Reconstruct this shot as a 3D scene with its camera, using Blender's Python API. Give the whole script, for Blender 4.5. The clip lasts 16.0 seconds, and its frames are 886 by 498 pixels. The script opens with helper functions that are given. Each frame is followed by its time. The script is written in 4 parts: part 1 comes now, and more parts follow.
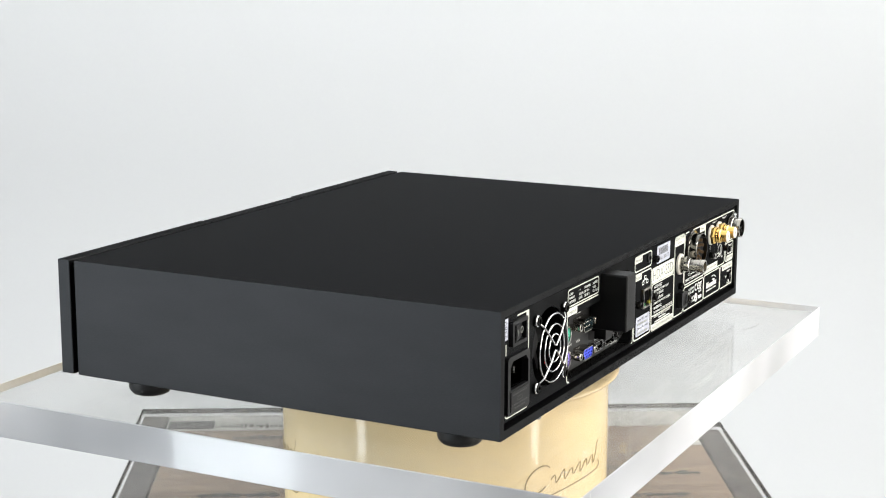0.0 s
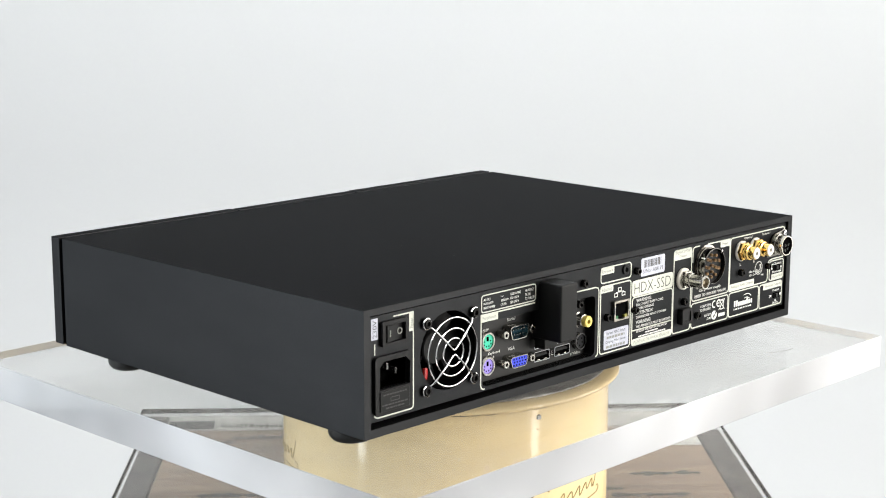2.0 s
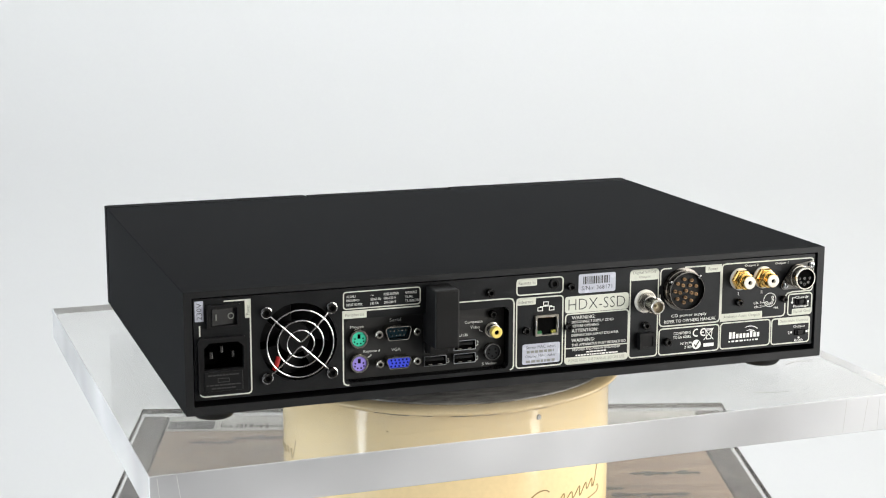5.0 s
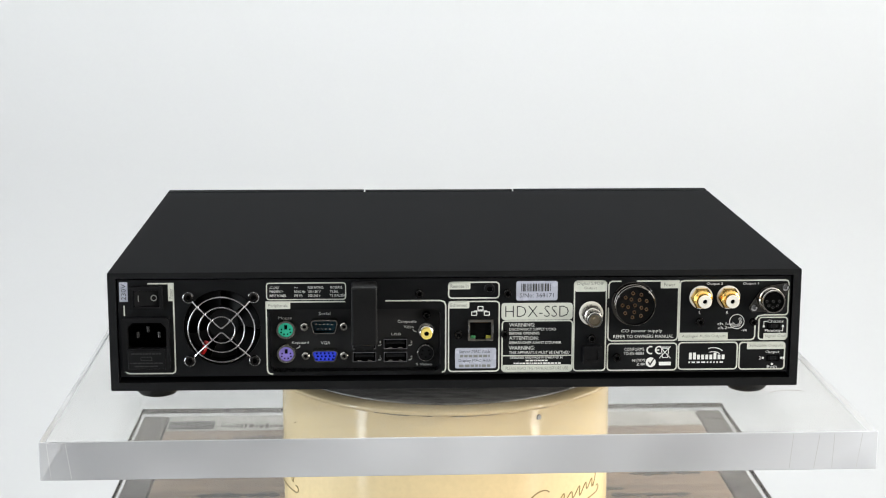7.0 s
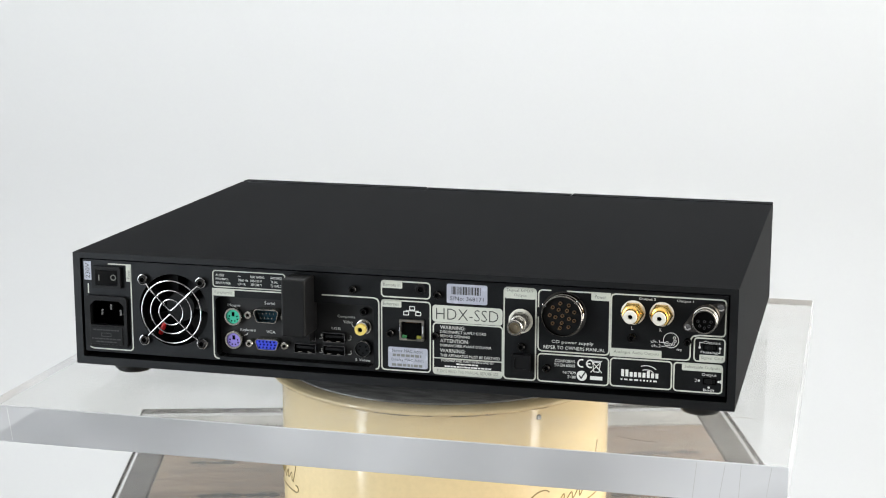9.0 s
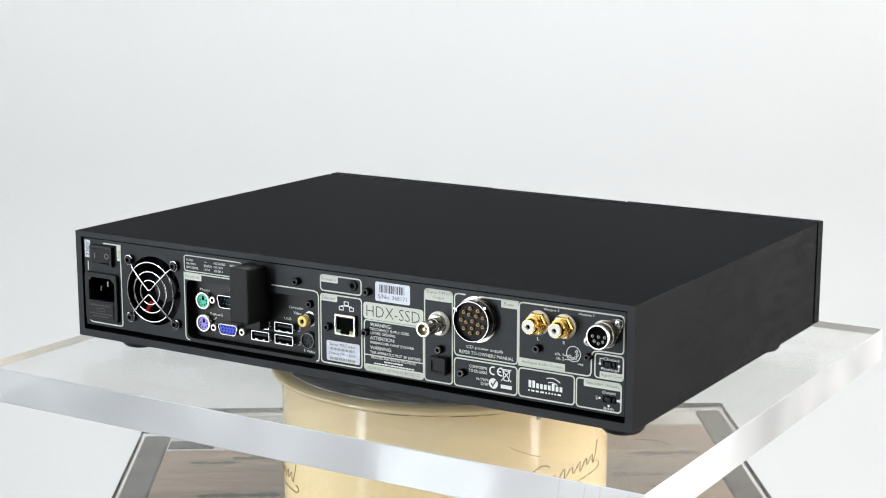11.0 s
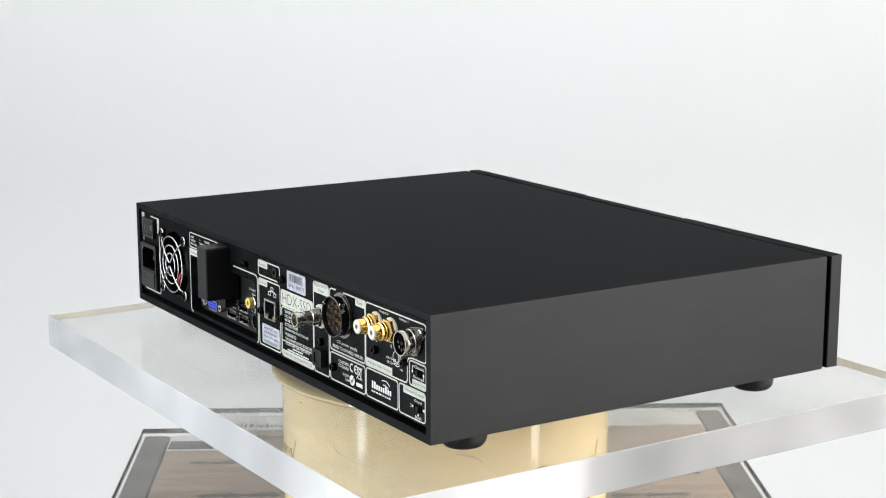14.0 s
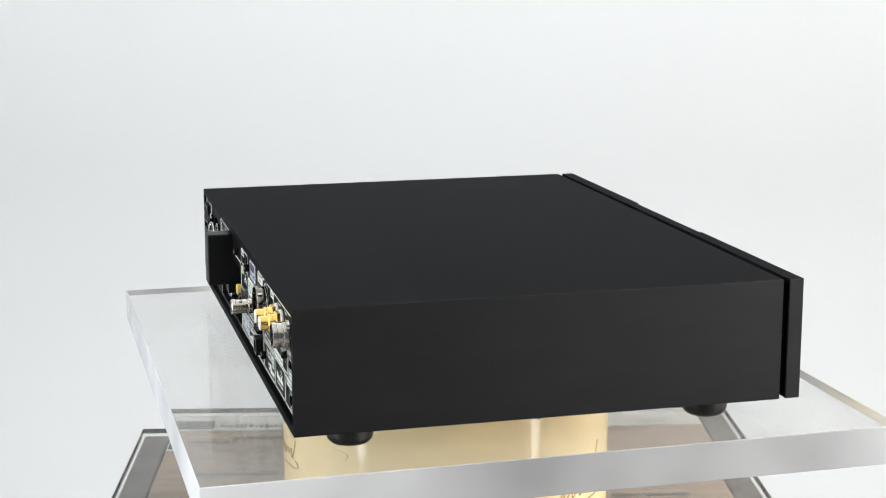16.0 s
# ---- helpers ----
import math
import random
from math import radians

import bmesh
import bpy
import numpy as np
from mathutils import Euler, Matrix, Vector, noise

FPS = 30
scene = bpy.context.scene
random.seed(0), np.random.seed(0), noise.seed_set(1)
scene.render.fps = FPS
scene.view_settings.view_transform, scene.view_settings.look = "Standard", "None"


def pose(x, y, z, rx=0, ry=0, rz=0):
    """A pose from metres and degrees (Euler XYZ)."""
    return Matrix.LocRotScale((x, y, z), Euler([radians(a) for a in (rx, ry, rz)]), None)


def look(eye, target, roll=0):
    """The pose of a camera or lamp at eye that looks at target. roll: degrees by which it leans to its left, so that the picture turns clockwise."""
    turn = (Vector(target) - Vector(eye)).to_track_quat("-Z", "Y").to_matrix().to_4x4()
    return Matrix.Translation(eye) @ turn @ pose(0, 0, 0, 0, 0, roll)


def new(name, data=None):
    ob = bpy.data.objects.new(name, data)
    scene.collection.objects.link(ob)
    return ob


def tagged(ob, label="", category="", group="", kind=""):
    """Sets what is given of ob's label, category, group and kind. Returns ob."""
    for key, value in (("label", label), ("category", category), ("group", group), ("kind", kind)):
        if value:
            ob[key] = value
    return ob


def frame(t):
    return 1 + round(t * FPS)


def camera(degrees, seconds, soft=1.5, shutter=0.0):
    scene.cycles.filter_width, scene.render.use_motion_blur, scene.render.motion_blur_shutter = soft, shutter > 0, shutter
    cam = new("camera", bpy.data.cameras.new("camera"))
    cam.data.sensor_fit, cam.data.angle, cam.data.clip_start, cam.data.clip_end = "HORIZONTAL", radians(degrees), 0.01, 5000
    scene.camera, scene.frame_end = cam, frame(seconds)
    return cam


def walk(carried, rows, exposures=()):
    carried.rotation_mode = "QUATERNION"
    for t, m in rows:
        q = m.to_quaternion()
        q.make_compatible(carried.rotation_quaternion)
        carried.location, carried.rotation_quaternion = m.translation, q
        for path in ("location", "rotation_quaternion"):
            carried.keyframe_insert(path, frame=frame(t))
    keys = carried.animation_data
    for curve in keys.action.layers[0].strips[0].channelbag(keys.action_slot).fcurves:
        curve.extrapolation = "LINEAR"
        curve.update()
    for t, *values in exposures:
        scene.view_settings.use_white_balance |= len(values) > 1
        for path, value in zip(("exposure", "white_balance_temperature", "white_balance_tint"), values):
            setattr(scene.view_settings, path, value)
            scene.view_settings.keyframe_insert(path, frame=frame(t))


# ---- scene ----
cam = camera(29.94, 16.0, soft=1.08)
EYE = pose(0.0, -1.15153, 0.28976, 90 - 11.288, 0, 0.085)
walk(cam, [(0.0, EYE), (16.0, EYE)])

# ---- light: a white photo room, two tall side windows and added fill lamps ----
world = bpy.data.worlds.new("studio_world")
world.use_nodes = True
world.node_tree.nodes["Background"].inputs["Color"].default_value = (0.9, 0.95, 1.0, 1)
world.node_tree.nodes["Background"].inputs["Strength"].default_value = 0.3
scene.world = world
scene.view_settings.exposure = 0.0


def panel_light(name, place, target, width, height, watts, colour):
    data = bpy.data.lights.new(name, "AREA")
    data.shape, data.size, data.size_y = "RECTANGLE", width, height
    data.energy, data.color = watts, colour
    ob = new(name, data)
    ob.matrix_world = look(place, target)
    return ob


# narrow strips: the windows mirrored in the drum; wide panels: added fill, unseen
panel_light("window_light_left", (-2.10, -1.30, 0.26), (0, 0, 0.26), 0.24, 2.44, 23, (0.87, 0.945, 1.0))
panel_light("wide_fill_left", (-2.18, -0.98, 0.44), (0, -0.98, 0.44), 2.80, 2.08, 39, (0.84, 0.93, 1.0))
panel_light("window_light_right", (2.10, -1.10, 0.26), (0, 0, 0.26), 0.24, 2.44, 25, (1.0, 0.97, 0.92))
panel_light("wide_fill_right", (2.18, -0.55, 0.60), (0, -0.55, 0.60), 2.90, 1.80, 85, (1.0, 0.962, 0.885))
# added fill lamp above the view, aimed to brighten the backdrop alone
panel_light("backdrop_fill_light", (0.20, 0.95, 1.70), (0.25, 2.0, 1.42), 3.2, 0.35, 70, (0.945, 0.98, 1.0))


# ---- materials ----
def material(name, colour, rough=0.5, metal=0.0, vary=0.12, scale=40.0, bump=0.0, fine=900.0,
             spec=0.5, rough_vary=0.08, transmission=0.0, ior=1.49, stretch=(1, 1, 1), second=None, coat=0.0, edge=None):
    """A surface with variation at two scales, in metres."""
    m = bpy.data.materials.new(name)
    m.use_nodes = True
    t = m.node_tree
    b = t.nodes["Principled BSDF"]
    b.inputs["Metallic"].default_value = metal
    b.inputs["Specular IOR Level"].default_value = spec
    b.inputs["Transmission Weight"].default_value = transmission
    b.inputs["IOR"].default_value = ior
    if edge is not None:
        b.inputs["Specular Tint"].default_value = (edge, edge, edge, 1)
    b.inputs["Coat Weight"].default_value = coat
    co = t.nodes.new("ShaderNodeTexCoord")
    mp = t.nodes.new("ShaderNodeMapping")
    mp.inputs["Scale"].default_value = stretch
    t.links.new(co.outputs["Object"], mp.inputs["Vector"])
    coarse = t.nodes.new("ShaderNodeTexNoise")
    coarse.inputs["Scale"].default_value = scale
    coarse.inputs["Detail"].default_value = 5
    grain = t.nodes.new("ShaderNodeTexNoise")
    grain.inputs["Scale"].default_value = fine
    grain.inputs["Detail"].default_value = 2
    for n in (coarse, grain):
        t.links.new(mp.outputs["Vector"], n.inputs["Vector"])
    both = t.nodes.new("ShaderNodeMath")
    both.operation = "MULTIPLY_ADD"
    both.inputs[1].default_value = 0.4
    t.links.new(grain.outputs["Fac"], both.inputs[0])
    soft = t.nodes.new("ShaderNodeMath")
    soft.operation = "MULTIPLY"
    soft.inputs[1].default_value = 0.6
    t.links.new(coarse.outputs["Fac"], soft.inputs[0])
    t.links.new(soft.outputs[0], both.inputs[2])
    ramp = t.nodes.new("ShaderNodeMapRange")
    ramp.inputs["From Min"].default_value, ramp.inputs["From Max"].default_value = 0.3, 0.7
    t.links.new(both.outputs[0], ramp.inputs["Value"])
    mix = t.nodes.new("ShaderNodeMix")
    mix.data_type = "RGBA"
    t.links.new(ramp.outputs["Result"], mix.inputs["Factor"])
    low = [c * (1 - vary) for c in colour]
    high = second if second else [min(1.0, c * (1 + vary)) for c in colour]
    mix.inputs["A"].default_value = (*low, 1)
    mix.inputs["B"].default_value = (*high, 1)
    t.links.new(mix.outputs["Result"], b.inputs["Base Color"])
    rr = t.nodes.new("ShaderNodeMapRange")
    rr.inputs["To Min"].default_value = max(0.0, rough - rough_vary)
    rr.inputs["To Max"].default_value = min(1.0, rough + rough_vary)
    t.links.new(coarse.outputs["Fac"], rr.inputs["Value"])
    t.links.new(rr.outputs["Result"], b.inputs["Roughness"])
    if bump:
        bp = t.nodes.new("ShaderNodeBump")
        bp.inputs["Strength"].default_value = bump
        bp.inputs["Distance"].default_value = 0.0004
        t.links.new(grain.outputs["Fac"], bp.inputs["Height"])
        t.links.new(bp.outputs["Normal"], b.inputs["Normal"])
    return m


CASE = material("black_anodised", (0.0284, 0.0290, 0.0303), 0.50, 1.0, 0.10, 70, 0.16, 1500, spec=0.1, edge=0.36, rough_vary=0.01, stretch=(0.5, 0.3, 1))
PANEL = material("black_satin_paint", (0.0235, 0.0242, 0.0255), 0.40, 0.9, 0.15, 60, 0.12, 1800, spec=0.1, edge=0.3)
BLACK = material("black_plastic", (0.005, 0.005, 0.0055), 0.42, 0.0, 0.15, 80, 0.05, 1500, spec=0.18)
SUNKEN = material("black_powder_coat", (0.011, 0.011, 0.0113), 0.5, 0.0, 0.2, 80, 0.15, 1500, spec=0.35)
SATIN = material("satin_tin", (0.34, 0.32, 0.28), 0.3, 1.0, 0.1, 200)
ADAPTER = material("matt_black_plastic", (0.007, 0.007, 0.0072), 0.42, 0.0, 0.2, 90, 0.2, 1600, spec=0.15)
DARKCHROME = material("dark_chrome", (0.20, 0.19, 0.175), 0.12, 1.0, 0.15, 150, rough_vary=0.05)
# near black that stands in for shade in holes and gaps; also black plastic
VOID = material("black_and_hole_shade", (0.004, 0.004, 0.004), 0.8, spec=0.0)
RUBBER = material("black_rubber", (0.008, 0.008, 0.008), 0.45, bump=0.1, spec=0.3)
PRINT = material("grey_green_ink", (0.54, 0.555, 0.49), 0.55, vary=0.05, scale=200)
INK = material("white_ink", (0.72, 0.73, 0.70), 0.55, vary=0.05, scale=200)
DARKINK = material("dark_ink", (0.03, 0.03, 0.03), 0.5)
EMBOSS = material("embossed_dark_print", (0.018, 0.018, 0.018), 0.5)
GREYINK = material("faded_grey_ink", (0.17, 0.175, 0.16), 0.5)
PAPER = material("white_label_paper", (0.42, 0.435, 0.51), 0.26, vary=0.04, scale=150, spec=0.9)
CHROME = material("chrome", (0.60, 0.60, 0.61), 0.06, 1.0, 0.05, 120, rough_vary=0.04)
NICKEL = material("nickel", (0.48, 0.46, 0.42), 0.2, 1.0, 0.10, 200, rough_vary=0.06)
SCREW = material("black_oxide_steel", (0.028, 0.027, 0.026), 0.25, 0.9, 0.2, 300, edge=0.5)
STEEL = material("blackened_steel", (0.13, 0.128, 0.125), 0.2, 0.8, 0.2, 300)
GOLD = material("gold_plate", (0.92, 0.62, 0.20), 0.16, 1.0, 0.08, 200, rough_vary=0.06)
BRASS = material("dull_contact_gold", (0.24, 0.15, 0.08), 0.4, 1.0)
PIN = material("pale_contact_metal", (0.46, 0.39, 0.28), 0.3, 0.8)
WHITE = material("white_nylon", (0.70, 0.67, 0.60), 0.4, vary=0.04)
GREEN = material("green_plastic", (0.03, 0.52, 0.33), 0.4)
PURPLE = material("purple_plastic", (0.27, 0.21, 0.66), 0.4)
BLUE = material("blue_plastic", (0.025, 0.05, 0.66), 0.4)
TEAL = material("dark_teal_plastic", (0.008, 0.035, 0.055), 0.3, spec=0.2)
YELLOW = material("yellow_plastic", (0.72, 0.56, 0.14), 0.4)
RED = material("red_plastic", (0.45, 0.01, 0.01), 0.4)
LEDGREEN = material("green_lens", (0.03, 0.13, 0.05), 0.25)
LEDAMBER = material("amber_lens", (0.20, 0.19, 0.03), 0.25)
CREAM = material("cream_enamel", (0.79, 0.625, 0.355), 0.09, 0.0, 0.06, 9, 0.25, 260, spec=0.5, rough_vary=0.04)
GILT = material("dull_gilt_print", (0.24, 0.17, 0.055), 0.40, 0.0)
PLATTER = material("scratched_grey_metal", (0.13, 0.128, 0.125), 0.38, 0.5, 0.7, 60, 0.4, 700, stretch=(1, 3.5, 1), second=(0.50, 0.49, 0.48))
ACRYLIC = material("clear_acrylic", (0.985, 0.99, 0.99), 0.012, 0.0, 0.004, 20, 0.0, spec=0.5, transmission=1.0, ior=1.49, rough_vary=0.01)
EDGE = material("polished_acrylic_edge", (0.97, 0.98, 0.985), 0.06, 0.0, 0.01, 15, 0.0, 400, spec=0.5, transmission=1.0, ior=1.49, rough_vary=0.05)


def milky(m, least, most):
    """Lets part of the light scatter at the sawn face, to either side."""
    t = m.node_tree
    out, glass = t.nodes["Material Output"], t.nodes["Principled BSDF"]
    inner, outer = t.nodes.new("ShaderNodeMixShader"), t.nodes.new("ShaderNodeMixShader")
    dif, tra = t.nodes.new("ShaderNodeBsdfDiffuse"), t.nodes.new("ShaderNodeBsdfTranslucent")
    dif.inputs["Color"].default_value = tra.inputs["Color"].default_value = (0.775, 0.785, 0.815, 1)
    inner.inputs[0].default_value = 0.35
    patches, span = t.nodes.new("ShaderNodeTexNoise"), t.nodes.new("ShaderNodeMapRange")
    patches.inputs["Scale"].default_value = 6
    span.inputs["From Min"].default_value, span.inputs["From Max"].default_value = 0.35, 0.65
    span.inputs["To Min"].default_value, span.inputs["To Max"].default_value = least, most
    t.links.new(t.nodes["Texture Coordinate"].outputs["Object"], patches.inputs["Vector"])
    t.links.new(patches.outputs["Fac"], span.inputs["Value"])
    t.links.new(span.outputs["Result"], outer.inputs[0])
    t.links.new(dif.outputs[0], inner.inputs[1])
    t.links.new(tra.outputs[0], inner.inputs[2])
    t.links.new(glass.outputs[0], outer.inputs[1])
    t.links.new(inner.outputs[0], outer.inputs[2])
    coat, sheen, facing = t.nodes.new("ShaderNodeMixShader"), t.nodes.new("ShaderNodeBsdfGlossy"), t.nodes.new("ShaderNodeLayerWeight")
    sheen.inputs["Roughness"].default_value = 0.08
    steep, gloss = t.nodes.new("ShaderNodeMath"), t.nodes.new("ShaderNodeMath")
    steep.operation, gloss.operation = "POWER", "MULTIPLY_ADD"
    steep.inputs[1].default_value, gloss.inputs[1].default_value, gloss.inputs[2].default_value = 5.0, 0.6, 0.03
    t.links.new(facing.outputs["Facing"], steep.inputs[0])
    t.links.new(steep.outputs[0], gloss.inputs[0])
    t.links.new(gloss.outputs[0], coat.inputs[0])
    t.links.new(outer.outputs[0], coat.inputs[1])
    t.links.new(sheen.outputs[0], coat.inputs[2])
    t.links.new(coat.outputs[0], out.inputs["Surface"])


milky(EDGE, 0.42, 0.90)


def quiet_gloss(m, share):
    """A dusty, much handled face: most of its mirror gloss is gone, and what lies behind shows clear."""
    t = m.node_tree
    out, glass = t.nodes["Material Output"], t.nodes["Principled BSDF"]
    mix, ref = t.nodes.new("ShaderNodeMixShader"), t.nodes.new("ShaderNodeBsdfRefraction")
    ref.inputs["IOR"].default_value, ref.inputs["Roughness"].default_value = 1.49, 0.0
    ref.inputs["Color"].default_value = (0.895, 0.892, 0.885, 1)
    mix.inputs[0].default_value = share
    t.links.new(glass.outputs[0], mix.inputs[1])
    t.links.new(ref.outputs[0], mix.inputs[2])
    film, dust = t.nodes.new("ShaderNodeMixShader"), t.nodes.new("ShaderNodeBsdfDiffuse")
    dust.inputs["Color"].default_value = (0.62, 0.595, 0.56, 1)
    smear, share_of = t.nodes.new("ShaderNodeTexNoise"), t.nodes.new("ShaderNodeMapRange")
    smear.inputs["Scale"].default_value, smear.inputs["Detail"].default_value = 14, 6
    share_of.inputs["From Min"].default_value, share_of.inputs["From Max"].default_value = 0.35, 0.7
    share_of.inputs["To Min"].default_value, share_of.inputs["To Max"].default_value = 0.035, 0.13
    t.links.new(t.nodes["Texture Coordinate"].outputs["Object"], smear.inputs["Vector"])
    t.links.new(smear.outputs["Fac"], share_of.inputs["Value"])
    t.links.new(share_of.outputs["Result"], film.inputs[0])
    t.links.new(mix.outputs[0], film.inputs[1])
    t.links.new(dust.outputs[0], film.inputs[2])
    t.links.new(film.outputs[0], out.inputs["Surface"])


quiet_gloss(ACRYLIC, 0.7)
BUFF = material("buff_edge_tint", (0.62, 0.52, 0.34), 0.8, 0, 0.08, 30, 0.1, 500, spec=0.2)
SCRATCH = material("pale_scratch", (0.5, 0.5, 0.5), 0.6)
WOOD = material("worn_brown_wood", (0.27, 0.185, 0.13), 0.55, 0.0, 0.45, 5, 0.25, 60, stretch=(1.0, 9, 1), second=(0.48, 0.345, 0.24))
BORDER = material("weathered_grey_wood", (0.055, 0.048, 0.043), 0.6, 0.0, 0.5, 14, 0.25, 90, stretch=(2, 2, 1), second=(0.18, 0.16, 0.145))
PALE = material("scuffed_pale_paint", (0.55, 0.53, 0.50), 0.7, 0, 0.25, 25, 0.2, 200, second=(0.76, 0.75, 0.72))
STAIN = material("dark_stencil_paint", (0.095, 0.078, 0.064), 0.6, 0, 0.5, 60)
WALL = material("white_wall_paint", (0.83, 0.83, 0.825), 0.85, 0, 0.015, 1.2, 0.05, 300, spec=0.2)
DIM = material("grey_wall_paint", (0.11, 0.11, 0.113), 0.8, 0, 0.05, 1.5, 0.05, 300, spec=0.2)
CARPET = material("grey_carpet", (0.30, 0.295, 0.29), 0.95, 0, 0.12, 30, 0.3, 700, spec=0.1)
BACKDROP = material("pale_backdrop_paper", (0.425, 0.430, 0.436), 0.9, 0, 0.012, 0.9, 0.03, 200, spec=0.15)


# ---- building helpers (device parts are given in millimetres) ----
MM = 0.001
WIDE, RISE = 0.9955, 0.95  # the back plate's layout within the sleeve


def finish(name, bm, mat, parent=None, label="", smooth=False, scale=MM):
    bmesh.ops.recalc_face_normals(bm, faces=bm.faces)
    me = bpy.data.meshes.new(name)
    for v in bm.verts:
        v.co *= scale
    for f in bm.faces:
        f.smooth = smooth
    if smooth:
        for e in bm.edges:
            if len(e.link_faces) == 2 and e.calc_face_angle(0) > radians(35):
                e.smooth = False
    bm.to_mesh(me)
    bm.free()
    me.materials.append(mat)
    ob = new(name, me)
    if parent:
        ob.parent = parent
    if label:
        tagged(ob, label)
    return ob


def part(name, bm, mat, parent, label="", smooth=False):
    """A part of the player's back, from the plate's own layout to the sleeve's space."""
    for v in bm.verts:
        v.co.x, v.co.z = v.co.x * WIDE, v.co.z + RISE
    return finish(name, bm, mat, parent, label, smooth)


def box(x0, y0, z0, x1, y1, z1, bevel=0.0, seg=2, bm=None):
    """A box between two corners, with rounded edges; added to bm if one is given."""
    b = bmesh.new()
    bmesh.ops.create_cube(b, size=1)
    for v in b.verts:
        v.co = Vector(((x0 + x1) / 2 + v.co.x * (x1 - x0), (y0 + y1) / 2 + v.co.y * (y1 - y0), (z0 + z1) / 2 + v.co.z * (z1 - z0)))
    if bevel:
        bmesh.ops.bevel(b, geom=list(b.edges), offset=bevel, segments=seg, profile=0.5, affect="EDGES")
    return merged(bm, b)


def merged(bm, b):
    if bm is None:
        return b
    me = bpy.data.meshes.new("join")
    b.to_mesh(me)
    bm.from_mesh(me)
    bpy.data.meshes.remove(me)
    b.free()
    return bm


def lathe(profile, x=0.0, z=0.0, seg=32, bm=None, axis="y"):
    """Turns (radius, along) round an axis through (x, z); the axis is y, or z for axis='z'."""
    b = bmesh.new()
    rings = []
    for r, a in profile:
        if r <= 1e-6:
            rings.append([b.verts.new((x, a, z) if axis == "y" else (x, z, a))])
            continue
        ring = []
        for i in range(seg):
            c, s = math.cos(2 * math.pi * i / seg), math.sin(2 * math.pi * i / seg)
            ring.append(b.verts.new((x + r * c, a, z + r * s) if axis == "y" else (x + r * c, z + r * s, a)))
        rings.append(ring)
    for p, q in zip(rings, rings[1:]):
        for i in range(seg):
            j = (i + 1) % seg
            if len(p) == 1 and len(q) == 1:
                continue
            if len(p) == 1:
                b.faces.new((p[0], q[i], q[j]))
            elif len(q) == 1:
                b.faces.new((p[i], p[j], q[0]))
            else:
                b.faces.new((p[i], p[j], q[j], q[i]))
    return merged(bm, b)


def tube(points, radius, seg=8, bm=None, closed=False):
    """A round wire along points."""
    b = bmesh.new()
    pts = [Vector(p) for p in points]
    n = len(pts)
    rings = []
    for i, p in enumerate(pts):
        a = pts[(i - 1) % n] if closed or i else p
        c = pts[(i + 1) % n] if closed or i < n - 1 else p
        d = (c - a).normalized()
        up = Vector((0, 1, 0)) if abs(d.y) < 0.9 else Vector((1, 0, 0))
        u = d.cross(up).normalized()
        v = d.cross(u).normalized()
        rings.append([b.verts.new(p + radius * (math.cos(2 * math.pi * k / seg) * u + math.sin(2 * math.pi * k / seg) * v)) for k in range(seg)])
    for i in range(n if closed else n - 1):
        p, q = rings[i], rings[(i + 1) % n]
        for k in range(seg):
            b.faces.new((p[k], p[(k + 1) % seg], q[(k + 1) % seg], q[k]))
    if not closed:
        b.faces.new(rings[0])
        b.faces.new(rings[-1])
    return merged(bm, b)


def rounded(x0, z0, x1, z1, r, seg=5):
    """The outline of a rounded rectangle, from the top left corner clockwise."""
    pts = []
    for cx, cz, a in ((x0 + r, z1 - r, 180), (x1 - r, z1 - r, 90), (x1 - r, z0 + r, 0), (x0 + r, z0 + r, -90)):
        for i in range(seg + 1):
            t = radians(a - 90 * i / seg)
            pts.append((cx + r * math.cos(t), cz + r * math.sin(t)))
    return pts


def ribbon(points, width, y, deep=0.12, closed=False, bm=None):
    """A flat printed or cut line along (x, z) points, standing deep above the plane y."""
    b = bmesh.new()
    pts = [Vector(p) for p in points]
    n = len(pts)
    rows = []
    for i, p in enumerate(pts):
        a = pts[(i - 1) % n] if closed or i else p
        c = pts[(i + 1) % n] if closed or i < n - 1 else p
        d1, d2 = (p - a), (c - p)
        d1 = d1.normalized() if d1.length > 1e-9 else d2.normalized()
        d2 = d2.normalized() if d2.length > 1e-9 else d1
        nrm = Vector((-(d1 + d2).y, (d1 + d2).x))
        nrm = nrm.normalized() if nrm.length > 1e-9 else Vector((-d1.y, d1.x))
        k = width / 2 / max(0.45, nrm.dot(Vector((-d1.y, d1.x))))
        lo, hi = p - nrm * k, p + nrm * k
        rows.append([b.verts.new((lo.x, y, lo.y)), b.verts.new((hi.x, y, hi.y)), b.verts.new((hi.x, y - deep, hi.y)), b.verts.new((lo.x, y - deep, lo.y))])
    for i in range(n if closed else n - 1):
        p, q = rows[i], rows[(i + 1) % n]
        for k in range(4):
            b.faces.new((p[k], p[(k + 1) % 4], q[(k + 1) % 4], q[k]))
    if not closed:
        b.faces.new(rows[0])
        b.faces.new(rows[-1])
    return merged(bm, b)


